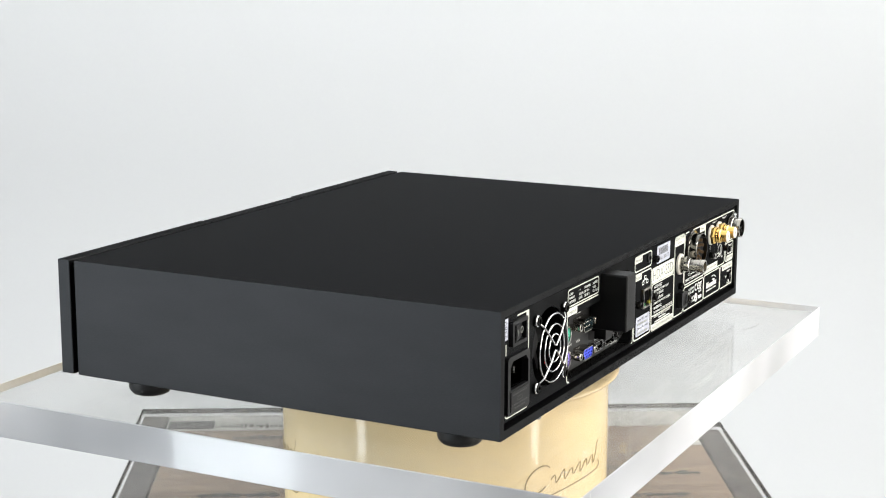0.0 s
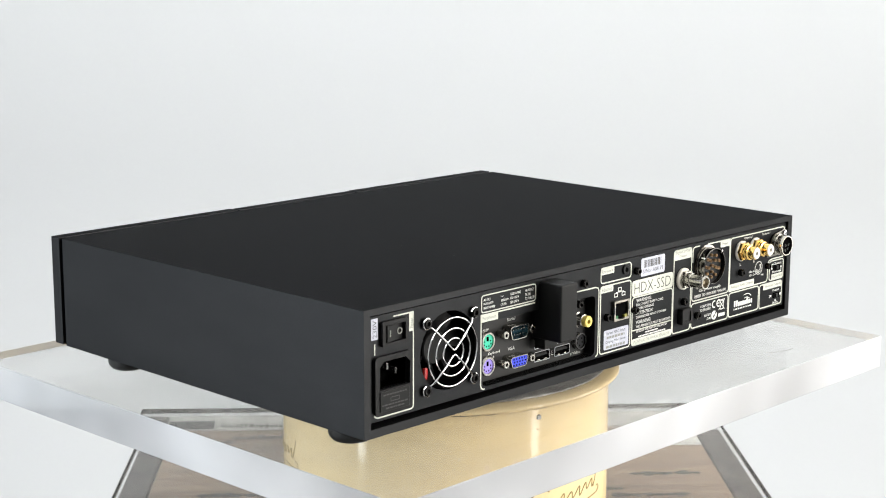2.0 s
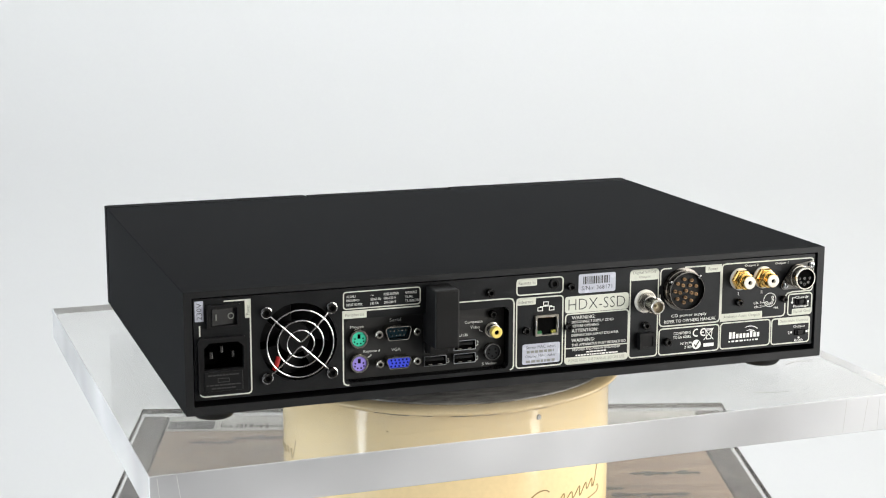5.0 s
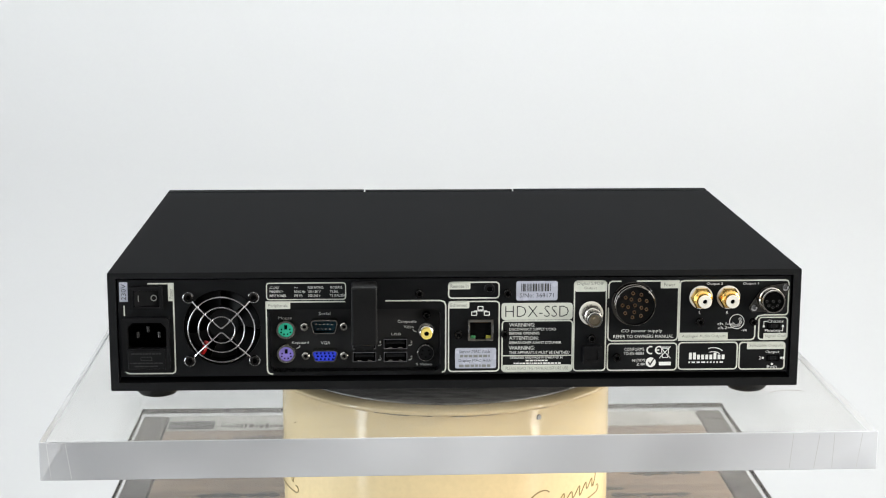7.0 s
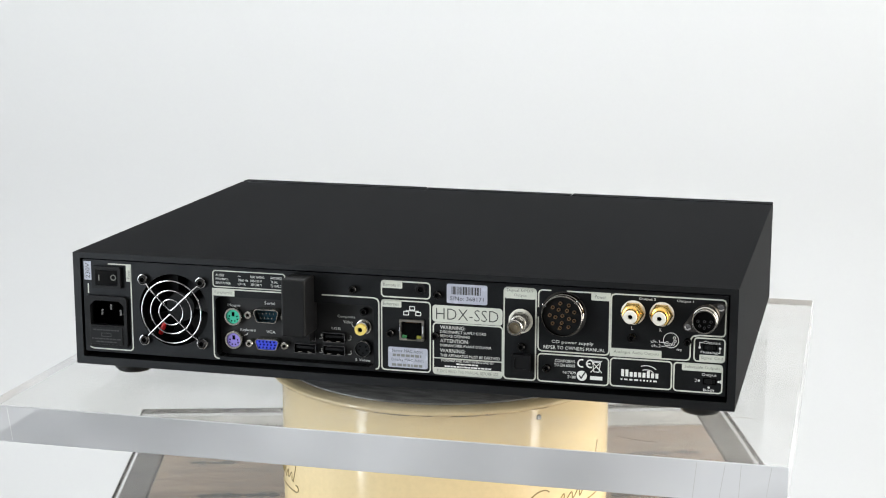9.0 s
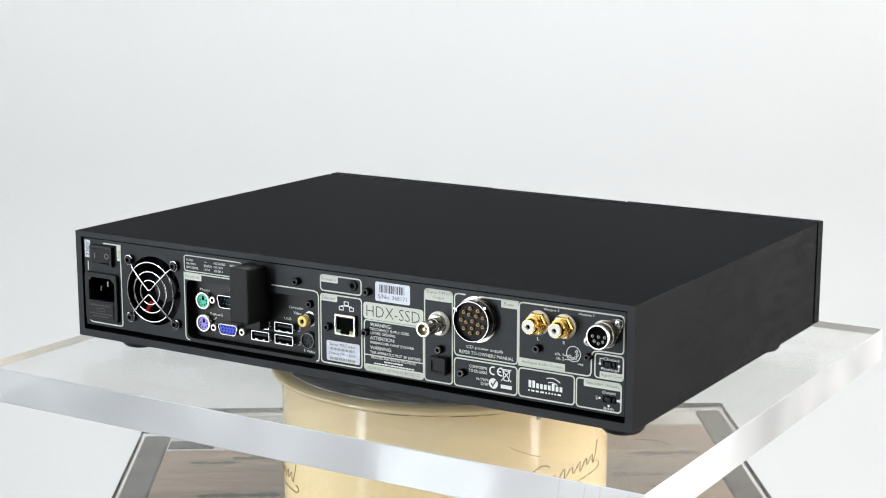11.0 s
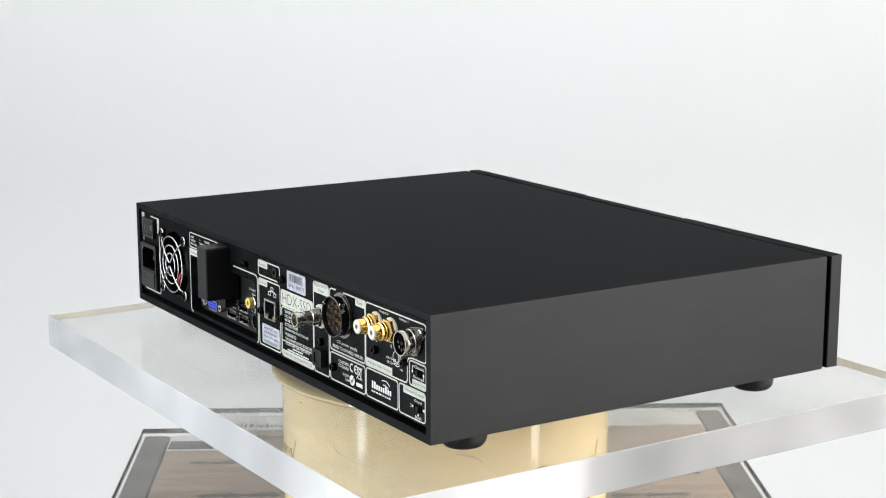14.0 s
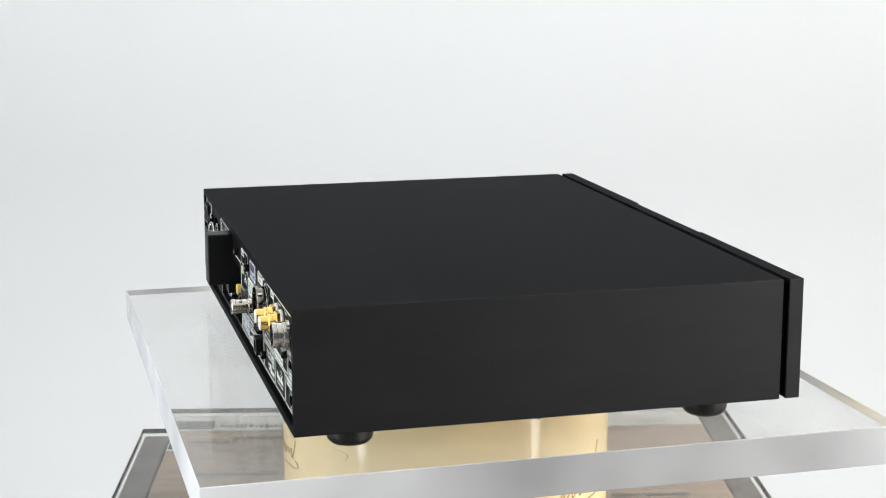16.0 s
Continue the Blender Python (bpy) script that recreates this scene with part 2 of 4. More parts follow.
def slab(outline, y0, y1, holes=(), bm=None):
    """A plate with the outline and the holes, both as (x, z) points, between the planes y0 and y1."""
    cu = bpy.data.curves.new("slab", "CURVE")
    cu.dimensions, cu.fill_mode = "2D", "BOTH"
    cu.extrude = abs(y1 - y0) / 2
    for pts in (outline, *holes):
        sp = cu.splines.new("POLY")
        sp.points.add(len(pts) - 1)
        for q, (x, z) in zip(sp.points, pts):
            q.co = (x, z, 0, 1)
        sp.use_cyclic_u = True
    return merged(bm, curve_bmesh(cu, (y0 + y1) / 2))


def curve_bmesh(cu, y):
    ob = new("shaping", cu)
    deps = bpy.context.evaluated_depsgraph_get()
    me = bpy.data.meshes.new_from_object(ob.evaluated_get(deps))
    b = bmesh.new()
    b.from_mesh(me)
    bpy.data.objects.remove(ob)
    bpy.data.curves.remove(cu)
    bpy.data.meshes.remove(me)
    for v in b.verts:
        v.co = Vector((v.co.x, y - v.co.z, v.co.y))
    bmesh.ops.remove_doubles(b, verts=b.verts, dist=1e-4)
    return b


def words(text, x0, z0, x1, z1, y, turn=False, bm=None, deep=0.05, thin=0.0):
    """Built-in-font text that fills the box (x0, z0)-(x1, z1) on the plane y; turn: reads upwards."""
    cu = bpy.data.curves.new("words", "FONT")
    cu.body, cu.resolution_u, cu.extrude, cu.offset = text, 2, 0.02, -thin
    b = curve_bmesh(cu, 0)
    if turn:
        for v in b.verts:
            v.co.x, v.co.z = -v.co.z, v.co.x
    xs, zs = [v.co.x for v in b.verts], [v.co.z for v in b.verts]
    for v in b.verts:
        v.co.x = x0 + (v.co.x - min(xs)) / (max(xs) - min(xs)) * (x1 - x0)
        v.co.z = z0 + (v.co.z - min(zs)) / (max(zs) - min(zs)) * (z1 - z0)
        v.co.y = y - deep * (0.5 - v.co.y / 0.04)
    return merged(bm, b)


def ring_points(x, z, r, n=24, a0=0.0, a1=360.0):
    return [(x + r * math.cos(radians(a0 + (a1 - a0) * i / n)), z + r * math.sin(radians(a0 + (a1 - a0) * i / n))) for i in range(n + (a1 - a0 < 360))]


# ---- the room ----
def shell(name, x0, y0, z0, x1, y1, z1, label, mat=WALL):
    ob = finish(name, box(x0, y0, z0, x1, y1, z1), mat, scale=1)
    return tagged(ob, label, "wall", kind="structure")


shell("wall_back", -2.4, 2.3, -1.1, 2.4, 2.4, 1.9, "plain white painted studio wall behind the backdrop")
shell("wall_front", -2.4, -3.1, -1.1, 2.4, -3.0, 1.9, "plain grey painted wall behind the camera", DIM)
shell("wall_left", -2.4, -3.0, -1.1, -2.3, 2.3, 1.9, "plain white painted side wall with tall window light")
shell("wall_right", 2.3, -3.0, -1.1, 2.4, 2.3, 1.9, "plain white painted side wall with warm window light")
tagged(shell("ceiling", -2.3, -3.0, 1.8, 2.3, 2.3, 1.9, "plain white studio ceiling"), category="ceiling")
tagged(shell("floor", -2.3, -3.0, -1.1, 2.3, 2.3, -1.0, "plain grey carpeted studio floor", CARPET), category="floor")


def build_backdrop():
    """A seamless paper sweep that rises from the floor behind the stand."""
    b = bmesh.new()
    prof = [(-0.5, -0.99)] + [(1.2 + 0.8 * math.sin(radians(a)), -0.19 - 0.8 * math.cos(radians(a))) for a in range(0, 91, 6)] + [(2.0, 0.6), (2.0, 1.75)]
    xs = [-2.1 + 4.2 * i / 24 for i in range(25)]
    grid = [[b.verts.new((x, y + 0.006 * math.sin(3.1 * x + 0.7) * (z > -0.5), z)) for y, z in prof] for x in xs]
    for p, q in zip(grid, grid[1:]):
        for k in range(len(prof) - 1):
            b.faces.new((p[k], p[k + 1], q[k + 1], q[k]))
    b.normal_update()
    bmesh.ops.solidify(b, geom=list(b.faces), thickness=0.002)
    ob = finish("backdrop", b, BACKDROP, smooth=True, scale=1)
    return tagged(ob, "seamless matt pale paper backdrop sweeping up from floor", "backdrop", kind="structure")


build_backdrop()


# ---- the stand: plinth, wooden board, clear plate and the cream drum ----
BASE = pose(0, 0, 0, 0, 0, 2.3)


def build_plinth():
    ob = finish("plinth", box(-0.22, -0.24, -0.988, 0.22, 0.22, -0.222, 0.006), WALL, scale=1)
    ob.matrix_world = BASE
    return tagged(ob, "plain white painted plinth under the wooden board", "plinth")


def build_board():
    """A worn wooden board with a dark border and smeared stencil marks."""
    thing = new("wooden_board")
    finish("panel", box(-0.231, -0.236, -0.220, 0.231, 0.2128, -0.1705, 0.0015), WOOD, thing, scale=1)
    for x0, y0, x1, y1 in ((-0.2540, -0.264, -0.2318, 0.2535), (0.2318, -0.264, 0.2540, 0.2535), (-0.2312, -0.264, 0.2312, -0.2368)):
        finish("border_strip", box(x0, y0, -0.220, x1, y1, -0.170, 0.002), BORDER, thing, "weathered dark grey border strip", scale=1)
    finish("back_strip", box(-0.2312, 0.2136, -0.220, 0.2312, 0.2535, -0.170, 0.002), PALE, thing, "scuffed pale strip with a worn printed row", scale=1)
    mark = random.Random(14)
    x = -0.184
    while x < -0.02:
        w = mark.uniform(0.0012, 0.0034)
        if mark.random() < 0.82:
            finish("printed_sign", box(x, 0.2165 + mark.uniform(0, 0.003), -0.170, x + w, 0.2245 + mark.uniform(-0.003, 0.003), -0.1695), STAIN, thing, scale=1)
        x += w + mark.uniform(0.0012, 0.0034)
    rnd = random.Random(4)
    for row in range(22):
        # a worn row of stencilled signs: ragged blots close together
        x, y = rnd.choice((rnd.uniform(-0.215, -0.16), rnd.uniform(0.115, 0.17))), rnd.uniform(-0.16, 0.19)
        for k in range(rnd.randint(3, 7)):
            w, h = rnd.uniform(0.004, 0.009), rnd.uniform(0.003, 0.008)
            x += w * 1.3
            if x > 0.215 or (x * x + y * y < 0.0145):
                continue
            b = bmesh.new()
            b.faces.new([b.verts.new((x + w * math.cos(2 * math.pi * i / 11) * rnd.uniform(0.45, 1), y + 0.15 * w + h * math.sin(2 * math.pi * i / 11) * rnd.uniform(0.4, 1), -0.1698)) for i in range(11)])
            b.normal_update()
            bmesh.ops.solidify(b, geom=list(b.faces), thickness=0.0003)
            finish("stencil_blot", b, STAIN, thing, "worn dark stencil paint", scale=1)
    finish("dark_tape", box(-0.229, 0.2150, -0.170, -0.190, 0.2350, -0.1694, 0.0002), DARKINK, thing, "short strip of black tape", scale=1)
    thing.matrix_world = BASE
    return tagged(thing, "worn brown wooden board with dark grey border", "board")


def edged(ob):
    """Gives the sawn and polished sides of a clear slab their own, slightly milky surface."""
    ob.data.materials.append(EDGE)
    for f in ob.data.polygons:
        if abs(f.normal.z) < 0.9:
            f.material_index = 1
    ob.visible_shadow = False
    return ob


def build_base_plate():
    ob = finish("clear_plate", box(-0.256, -0.266, -0.1690, 0.256, 0.256, -0.150, 0.0012), ACRYLIC, scale=1)
    ob.matrix_world = BASE
    ob.visible_shadow = False
    return tagged(ob, "thick clear acrylic plate over the wooden board", "plate")


def on_drum(points, radius, width, thick=0.0003):
    """A printed line on the drum: points are (degrees from the camera side, z)."""
    b = bmesh.new()
    rows = []
    for i, (a, z) in enumerate(points):
        a0, z0 = points[max(0, i - 1)]
        a1, z1 = points[min(len(points) - 1, i + 1)]
        d = Vector((radians(a1 - a0) * radius, z1 - z0))
        d = d.normalized() if d.length > 1e-9 else Vector((1, 0))
        row = []
        for side in (-1, 1):
            aa, zz = radians(a) + side * -d.y * width / 2 / radius, z + side * d.x * width / 2
            for r in (radius - thick, radius + thick):
                row.append(b.verts.new((r * math.sin(aa), -r * math.cos(aa), zz)))
        rows.append([row[0], row[1], row[3], row[2]])
    for p, q in zip(rows, rows[1:]):
        for k in range(4):
            b.faces.new((p[k], p[(k + 1) % 4], q[(k + 1) % 4], q[k]))
    return b


def build_drum():
    thing = new("turntable_drum")
    R = 0.1171
    prof = [(0.0, -0.1498), (R, -0.1498), (R, -0.0456), (R - 0.0007, -0.0450), (R - 0.0007, -0.0445), (0.1194, -0.0443), (0.1220, -0.0439), (0.1238, -0.0430),
            (0.1245, -0.0419), (0.1242, -0.0407), (0.1229, -0.0397), (0.1207, -0.0390), (0.1168, -0.0387), (0.0, -0.0387)]
    finish("body", lathe(prof, seg=128, axis="z"), CREAM, thing, "glossy cream enamel drum with rolled rim", True, scale=1)
    # the gilt flourish: an open loop, a slanted wave, a tall stroke and a swash below
    for mid in (45.0, 165.0, -81.0):
        flourish = new("gilt_flourish")
        flourish.parent = thing
        tagged(flourish, "dull gilt handwritten flourish with underline")
        loop = []
        for t in range(50, 330, 12):
            h = 0.0092 * math.sin(radians(t))
            loop.append((mid - 13.0 + 4.8 * math.cos(radians(t)) + 200 * h, -0.0945 + h))
        finish("open_loop", on_drum(loop, R, 0.0009), GILT, flourish, scale=1)
        wave = []
        for k in range(121):
            u = k / 120
            h = 0.0036 * math.sin(2 * math.pi * 6.0 * u) * (0.85 - 0.2 * math.cos(2 * math.pi * 2.5 * u))
            wave.append((mid - 8.0 + 25 * u + 240 * h, -0.0962 + 0.0042 * u + h))
        finish("wave", on_drum(wave, R, 0.0007), GILT, flourish, scale=1)
        finish("tall_stroke", on_drum([(mid + 16.0, -0.0960), (mid + 17.3, -0.0905), (mid + 18.6, -0.0835), (mid + 18.9, -0.0815)], R, 0.0007), GILT, flourish, scale=1)
        swash = [(mid - 10 + 29 * u, -0.1075 + 0.0056 * u + 0.0010 * math.sin(math.pi * u)) for u in [i / 20 for i in range(21)]]
        swash += [(mid + 20.3, -0.1004), (mid + 20.6, -0.0985), (mid + 19.8, -0.0970), (mid + 18.2, -0.0972)]
        finish("underline", on_drum(swash, R, 0.0009), GILT, flourish, scale=1)
    # a broken dark line in the groove below the rim
    dashes = random.Random(21)
    a = -85.0
    while a < 85:
        n = dashes.uniform(3, 14)
        finish("groove_line", on_drum([(a + n * k / 6, -0.04555 + dashes.uniform(-0.0002, 0.0002)) for k in range(7)], R, dashes.uniform(0.0003, 0.0007)), STAIN, thing, "broken dark line below the rim", scale=1)
        a += n + dashes.uniform(1, 9)
    a = radians(31.8)
    b = lathe([(0, -0.0010), (0.0014, -0.0010), (0.0019, 0.0), (0.0019, 0.002)], seg=16)
    finish("rim_screw", b, STEEL, thing, scale=1).matrix_local = pose(R * math.sin(a), -R * math.cos(a), -0.0512, 0, 0, 31.8)
    return tagged(thing, "cream enamelled turntable drum with gilt flourish", "turntable")


build_plinth()
build_board()
build_base_plate()
build_drum()

# ---- what turns: platter, clear shelf and the player ----
OX, OY = -0.00121, 0.14583
SET = Matrix.Translation((-OX, -OY, 0))


def build_platter():
    thing = new("platter")
    prof = [(0, -0.0386), (0.114, -0.0386), (0.1153, -0.0381), (0.1153, -0.0372), (0.1145, -0.0367), (0, -0.0367)]
    finish("disc", lathe(prof, OX, OY, 96, axis="z"), PLATTER, thing, smooth=True, scale=1)
    return tagged(thing, "scratched dark grey metal disc under clear shelf", "platter")


def build_shelf():
    thing = new("acrylic_shelf")
    ob = finish("slab", box(-0.2494, -0.0627, -0.0366, 0.2518, 0.3620, -0.0127, 0.0005, 1), ACRYLIC, thing, scale=1)
    edged(ob)
    # below the player's front an added buff strip imitates warm light inside the edge
    finish("edge_tint_strip", box(-0.2490, 0.3621, -0.0364, 0.2514, 0.36235, -0.0129), BUFF, thing, "added buff strip imitating warm light in the clear edge", scale=1)
    rnd = random.Random(9)
    for i in range(34):
        x, y = rnd.uniform(-0.23, 0.23), rnd.choice((rnd.uniform(-0.055, 0.0), rnd.uniform(-0.055, 0.35)))
        a, n = rnd.uniform(0, 3.1), rnd.uniform(0.001, 0.006)
        b = bmesh.new()
        w = 0.00009
        c, s = math.cos(a), math.sin(a)
        b.faces.new([b.verts.new((x + u * n * c - v * w * s, y + u * n * s + v * w * c, -0.01262)) for u, v in ((-1, -1), (1, -1), (1, 1), (-1, 1))])
        finish("scratch", b, SCRATCH, thing, "fine pale scratch", scale=1)
    # saw marks by one corner, dark specks and two stray hairs
    for x, lean in ((0.198, 0.002), (0.213, 0.003), (0.224, 0.001), (0.239, 0.003), (-0.243, -0.002), (-0.231, -0.003)):
        b = bmesh.new()
        b.faces.new([b.verts.new((x + u, -0.06275, z)) for u, z in ((0, -0.0355), (0.0003, -0.0355), (lean + 0.0003, -0.0140), (lean, -0.0140))])
        finish("saw_mark", b, SCRATCH, thing, "fine grey saw mark", scale=1)
    for i in range(16):
        x, y, r = rnd.uniform(-0.235, 0.24), rnd.choice((rnd.uniform(-0.058, -0.005), rnd.uniform(-0.05, 0.34))), rnd.uniform(0.0003, 0.0008)
        b = bmesh.new()
        b.faces.new([b.verts.new((x + r * math.cos(k * 1.05) * rnd.uniform(0.5, 1.6), y + r * math.sin(k * 1.05), -0.01263)) for k in range(6)])
        finish("speck", b, STAIN, thing, "tiny dark speck", scale=1)
    for x, y, bend in ((0.205, 0.020, 0.9), (0.150, -0.030, -0.6)):
        hair = [(x + 0.024 * u, y + 0.006 * math.sin(3 * bend * u), -0.01255) for u in [k / 9 for k in range(10)]]
        finish("hair", tube(hair, 0.00012, 5), STAIN, thing, "stray dark hair", scale=1)
    return tagged(thing, "thick clear acrylic shelf with fine scratches", "shelf")


# the shelf lies half a degree askew under the player
SKEW = Matrix.Translation((-0.2494, -0.0627, 0)) @ pose(0, 0, 0.0, 0, -0.05, 0.5) @ Matrix.Translation((0.2494, 0.0627, 0))
platter = build_platter()
shelf = build_shelf()


# ---- the black player and all that is on its back ----
BACK = 1.5  # the back plate's plane, in mm behind the sleeve's edge
FLOOR = 9.5  # the sunken socket plate's plane


def allen_screw(parent, x, z, y=BACK, r=2.5):
    s = part("screw", lathe([(0, y - 2.2), (r * 0.5, y - 2.2), (r * 0.5, y - 3.4), (r * 0.82, y - 3.4), (r, y - 2.8), (r, y + 0.2), (0, y + 0.2)], x, z, 20), SCREW, parent, "black socket-head screw", True)
    part("socket", lathe([(0, y - 2.25), (r * 0.48, y - 2.25), (r * 0.48, y - 2.3), (0, y - 2.3)], x, z, 6), VOID, s)
    return s


def frame_line(parent, pts, closed=False, width=0.85, name="printed_line"):
    return part(name, ribbon(pts, width, BACK + 0.02, 0.12, closed), PRINT, parent, "pale printed outline")


def print_block(parent, x0, z0, x1, z1, r=0.8, mat=None, name="printed_block", y=BACK, deep=0.1):
    return part(name, slab(rounded(x0, z0, x1, z1, r), y - deep, y + 0.05), mat or PRINT, parent)


def lettering(parent, text, x0, z0, x1, z1, mat=None, y=BACK - 0.02, turn=False, thin=0.003):
    return part("lettering", words(text, x0, z0, x1, z1, y, turn, thin=thin), mat or INK, parent)


def text_bars(parent, x0, z0, x1, z1, count, mat, y=BACK - 0.12, name="text_bar", seed=1, gap=0.22):
    """Writing that cannot be read: one row of plain short bars."""
    rnd = random.Random(seed)
    cuts = [x0]
    for i in range(count):
        cuts.append(cuts[-1] + rnd.uniform(0.6, 1.4))
    k = (x1 - x0) / (cuts[-1] - x0)
    bm = bmesh.new()
    for a, b in zip(cuts, cuts[1:]):
        box(x0 + (a - x0) * k, y - 0.04, z0, x0 + (b - x0) * k - (x1 - x0) / count * gap, y + 0.04, z1, bm=bm)
    return part(name, bm, mat, parent)


def build_case(p):
    # a rectangular sleeve with a rolled edge, open at the back
    outer, inner = rounded(-216, 0, 216, 75.4, 0.6, 2), rounded(-211, 5.2, 211, 71.6, 0.4, 2)
    sleeve = finish("case", slab(outer, 0, 301, [inner]), CASE, p, "black fine-textured aluminium sleeve")
    dust = random.Random(3)
    for i in range(4):
        x, y = dust.uniform(-150, 190), dust.uniform(15, 120)
        finish("dust_speck", box(x, y, 75.4, x + dust.uniform(0.5, 1.2), y + 0.6, 75.55), GREYINK, sleeve)
    # a black block fills the gap in place of its shade
    finish("front_gap", slab(rounded(-213, 2.5, 213, 73.0, 0.5, 2), 300.0, 305.5), VOID, p, "black block standing in for shade behind the front panel")
    for x0, x1, y1 in ((-216, -60.2, 314.5), (-58.9, 58.9, 312.8), (60.2, 216, 314.5)):
        finish("front_panel", box(x0, 305.1, 0.2, x1, y1, 75.4, 0.5), CASE, p, "thick black anodised front panel section")
    for x, y in ((-192, 37), (192, 37), (-192, 262), (192, 262)):
        f = finish("foot", lathe([(0, 0.3), (13.5, 0.3), (14.0, -1.5), (14.0, -7.0), (13.4, -9.5), (11.5, -11.6), (8.5, -12.6), (0, -12.6)], x, y, 36, axis="z"), RUBBER, p, "round black rubber foot", True)
        finish("foot_ring", lathe([(14.0, -1.2), (14.6, -1.6), (14.6, -2.6), (14.0, -3.0)], x, y, 36, axis="z"), BLACK, f, smooth=True)


def build_back_plate(p):
    plate = part("back_plate", slab(rounded(-210.9, 7.7, 210.9, 69.6, 0.3, 2), BACK, BACK + 2.0, [
        ring_points(-147.0, 38.9, 24.0, 48), rounded(-117.6, 10.2, -10.5, 50.2, 3.5), rounded(-205.5, 26.4, -181.5, 42.9, 1.5)]),
        PANEL, p, "black satin back plate with pale print")
    # added black sheet, painted as the shade inside the case
    part("inner_shade_sheet", box(-211, 30, 4.6, 211, 31, 70.6), VOID, p, "black sheet standing in for shade inside the case")
    part("recess_wall", slab(rounded(-119.8, 8.2, -8.3, 52.4, 5.0), BACK + 1.9, FLOOR, [rounded(-117.6, 10.2, -10.5, 50.2, 3.5)]), PANEL, p, "black wall round the sunken sockets")
    part("socket_plate", slab(rounded(-119.8, 8.2, -8.3, 52.4, 4.0), FLOOR, FLOOR + 1.2), SUNKEN, p, "recessed black socket plate")
    return plate


def build_power(p):
    t = BACK
    frame_line(p, [(-192.5, 67.3), (-176.6, 67.3), (-176.6, 12.0), (-177.0, 10.6), (-178.4, 9.8), (-205.0, 9.8), (-206.8, 10.4), (-208.0, 11.6)])
    print_block(p, -179.9, 56.2, -176.3, 67.0, 0.3)
    lettering(p, "Power", -179.3, 58.0, -177.0, 64.0, GREYINK, t - 0.12, True)
    print_block(p, -210.0, 55.9, -204.8, 68.3, 0.3, PAPER, "voltage_label")
    lettering(p, "230V", -208.9, 57.0, -205.9, 67.2, DARKINK, t - 0.12, True)
    frame_line(p, [(-207.3, 53.4), (-207.3, 46.9)])
    sw = part("power_switch", slab(rounded(-203.3, 51.2, -183.0, 65.8, 0.8), t - 2.6, t, [rounded(-200.8, 53.2, -185.0, 63.6, 0.5)]), BLACK, p, "black power switch")
    b = box(-200.6, t - 2.0, 53.4, -185.2, t + 2, 63.4)
    for v in b.verts:
        if v.co.y < t:
            v.co.y += 2.2 if v.co.x > -193 else -1.4
    bmesh.ops.bevel(b, geom=list(b.edges), offset=0.4, segments=2, affect="EDGES")
    part("rocker", b, BLACK, sw, "black glossy rocker pressed to off")
    part("mark", box(-198.2, t - 3.3, 56.6, -197.6, t - 2.9, 60.4), GREYINK, sw, "white on mark")
    part("mark", ribbon(ring_points(-188.6, 58.5, 1.7, 20), 0.6, t - 0.9, 0.45, True), GREYINK, sw, "white off mark")
    inlet = part("mains_inlet", slab(rounded(-209, 11.6, -179.4, 46.0, 2.5), t - 2.4, t + 0.3, [
        [(-205.5, 26.4), (-181.5, 26.4), (-181.5, 39.6), (-184.8, 42.9), (-202.2, 42.9), (-205.5, 39.6)]]), BLACK, p, "black mains inlet with fuse drawer")
    part("socket_floor", box(-206, t + 14, 26, -181, t + 14.5, 43.2), VOID, inlet)
    for x, z in ((-200.0, 33.6), (-193.5, 37.2), (-186.6, 33.6)):
        part("pin", box(x - 0.9, t + 4.0, z - 2.0, x + 0.9, t + 14, z + 2.0, 0.3), STEEL, inlet, "dull metal contact pin")
    drawer = part("fuse_drawer", box(-205.8, t - 3.0, 13.4, -182.4, t - 2.3, 25.4, 0.4), BLACK, inlet)
    part("fuse_mark", ribbon(rounded(-197.6, 19.0, -190.8, 21.2, 0.1, 1), 0.3, t - 3.0, 0.1, True), EMBOSS, drawer)
    for i, (z, a, b_, n) in enumerate(((22.9, -203.5, -184.5, 9), (16.9, -204.5, -183.5, 8), (14.9, -201.5, -186.5, 6))):
        text_bars(drawer, a, z, b_, z + 0.75, n, EMBOSS, t - 3.05, seed=i)


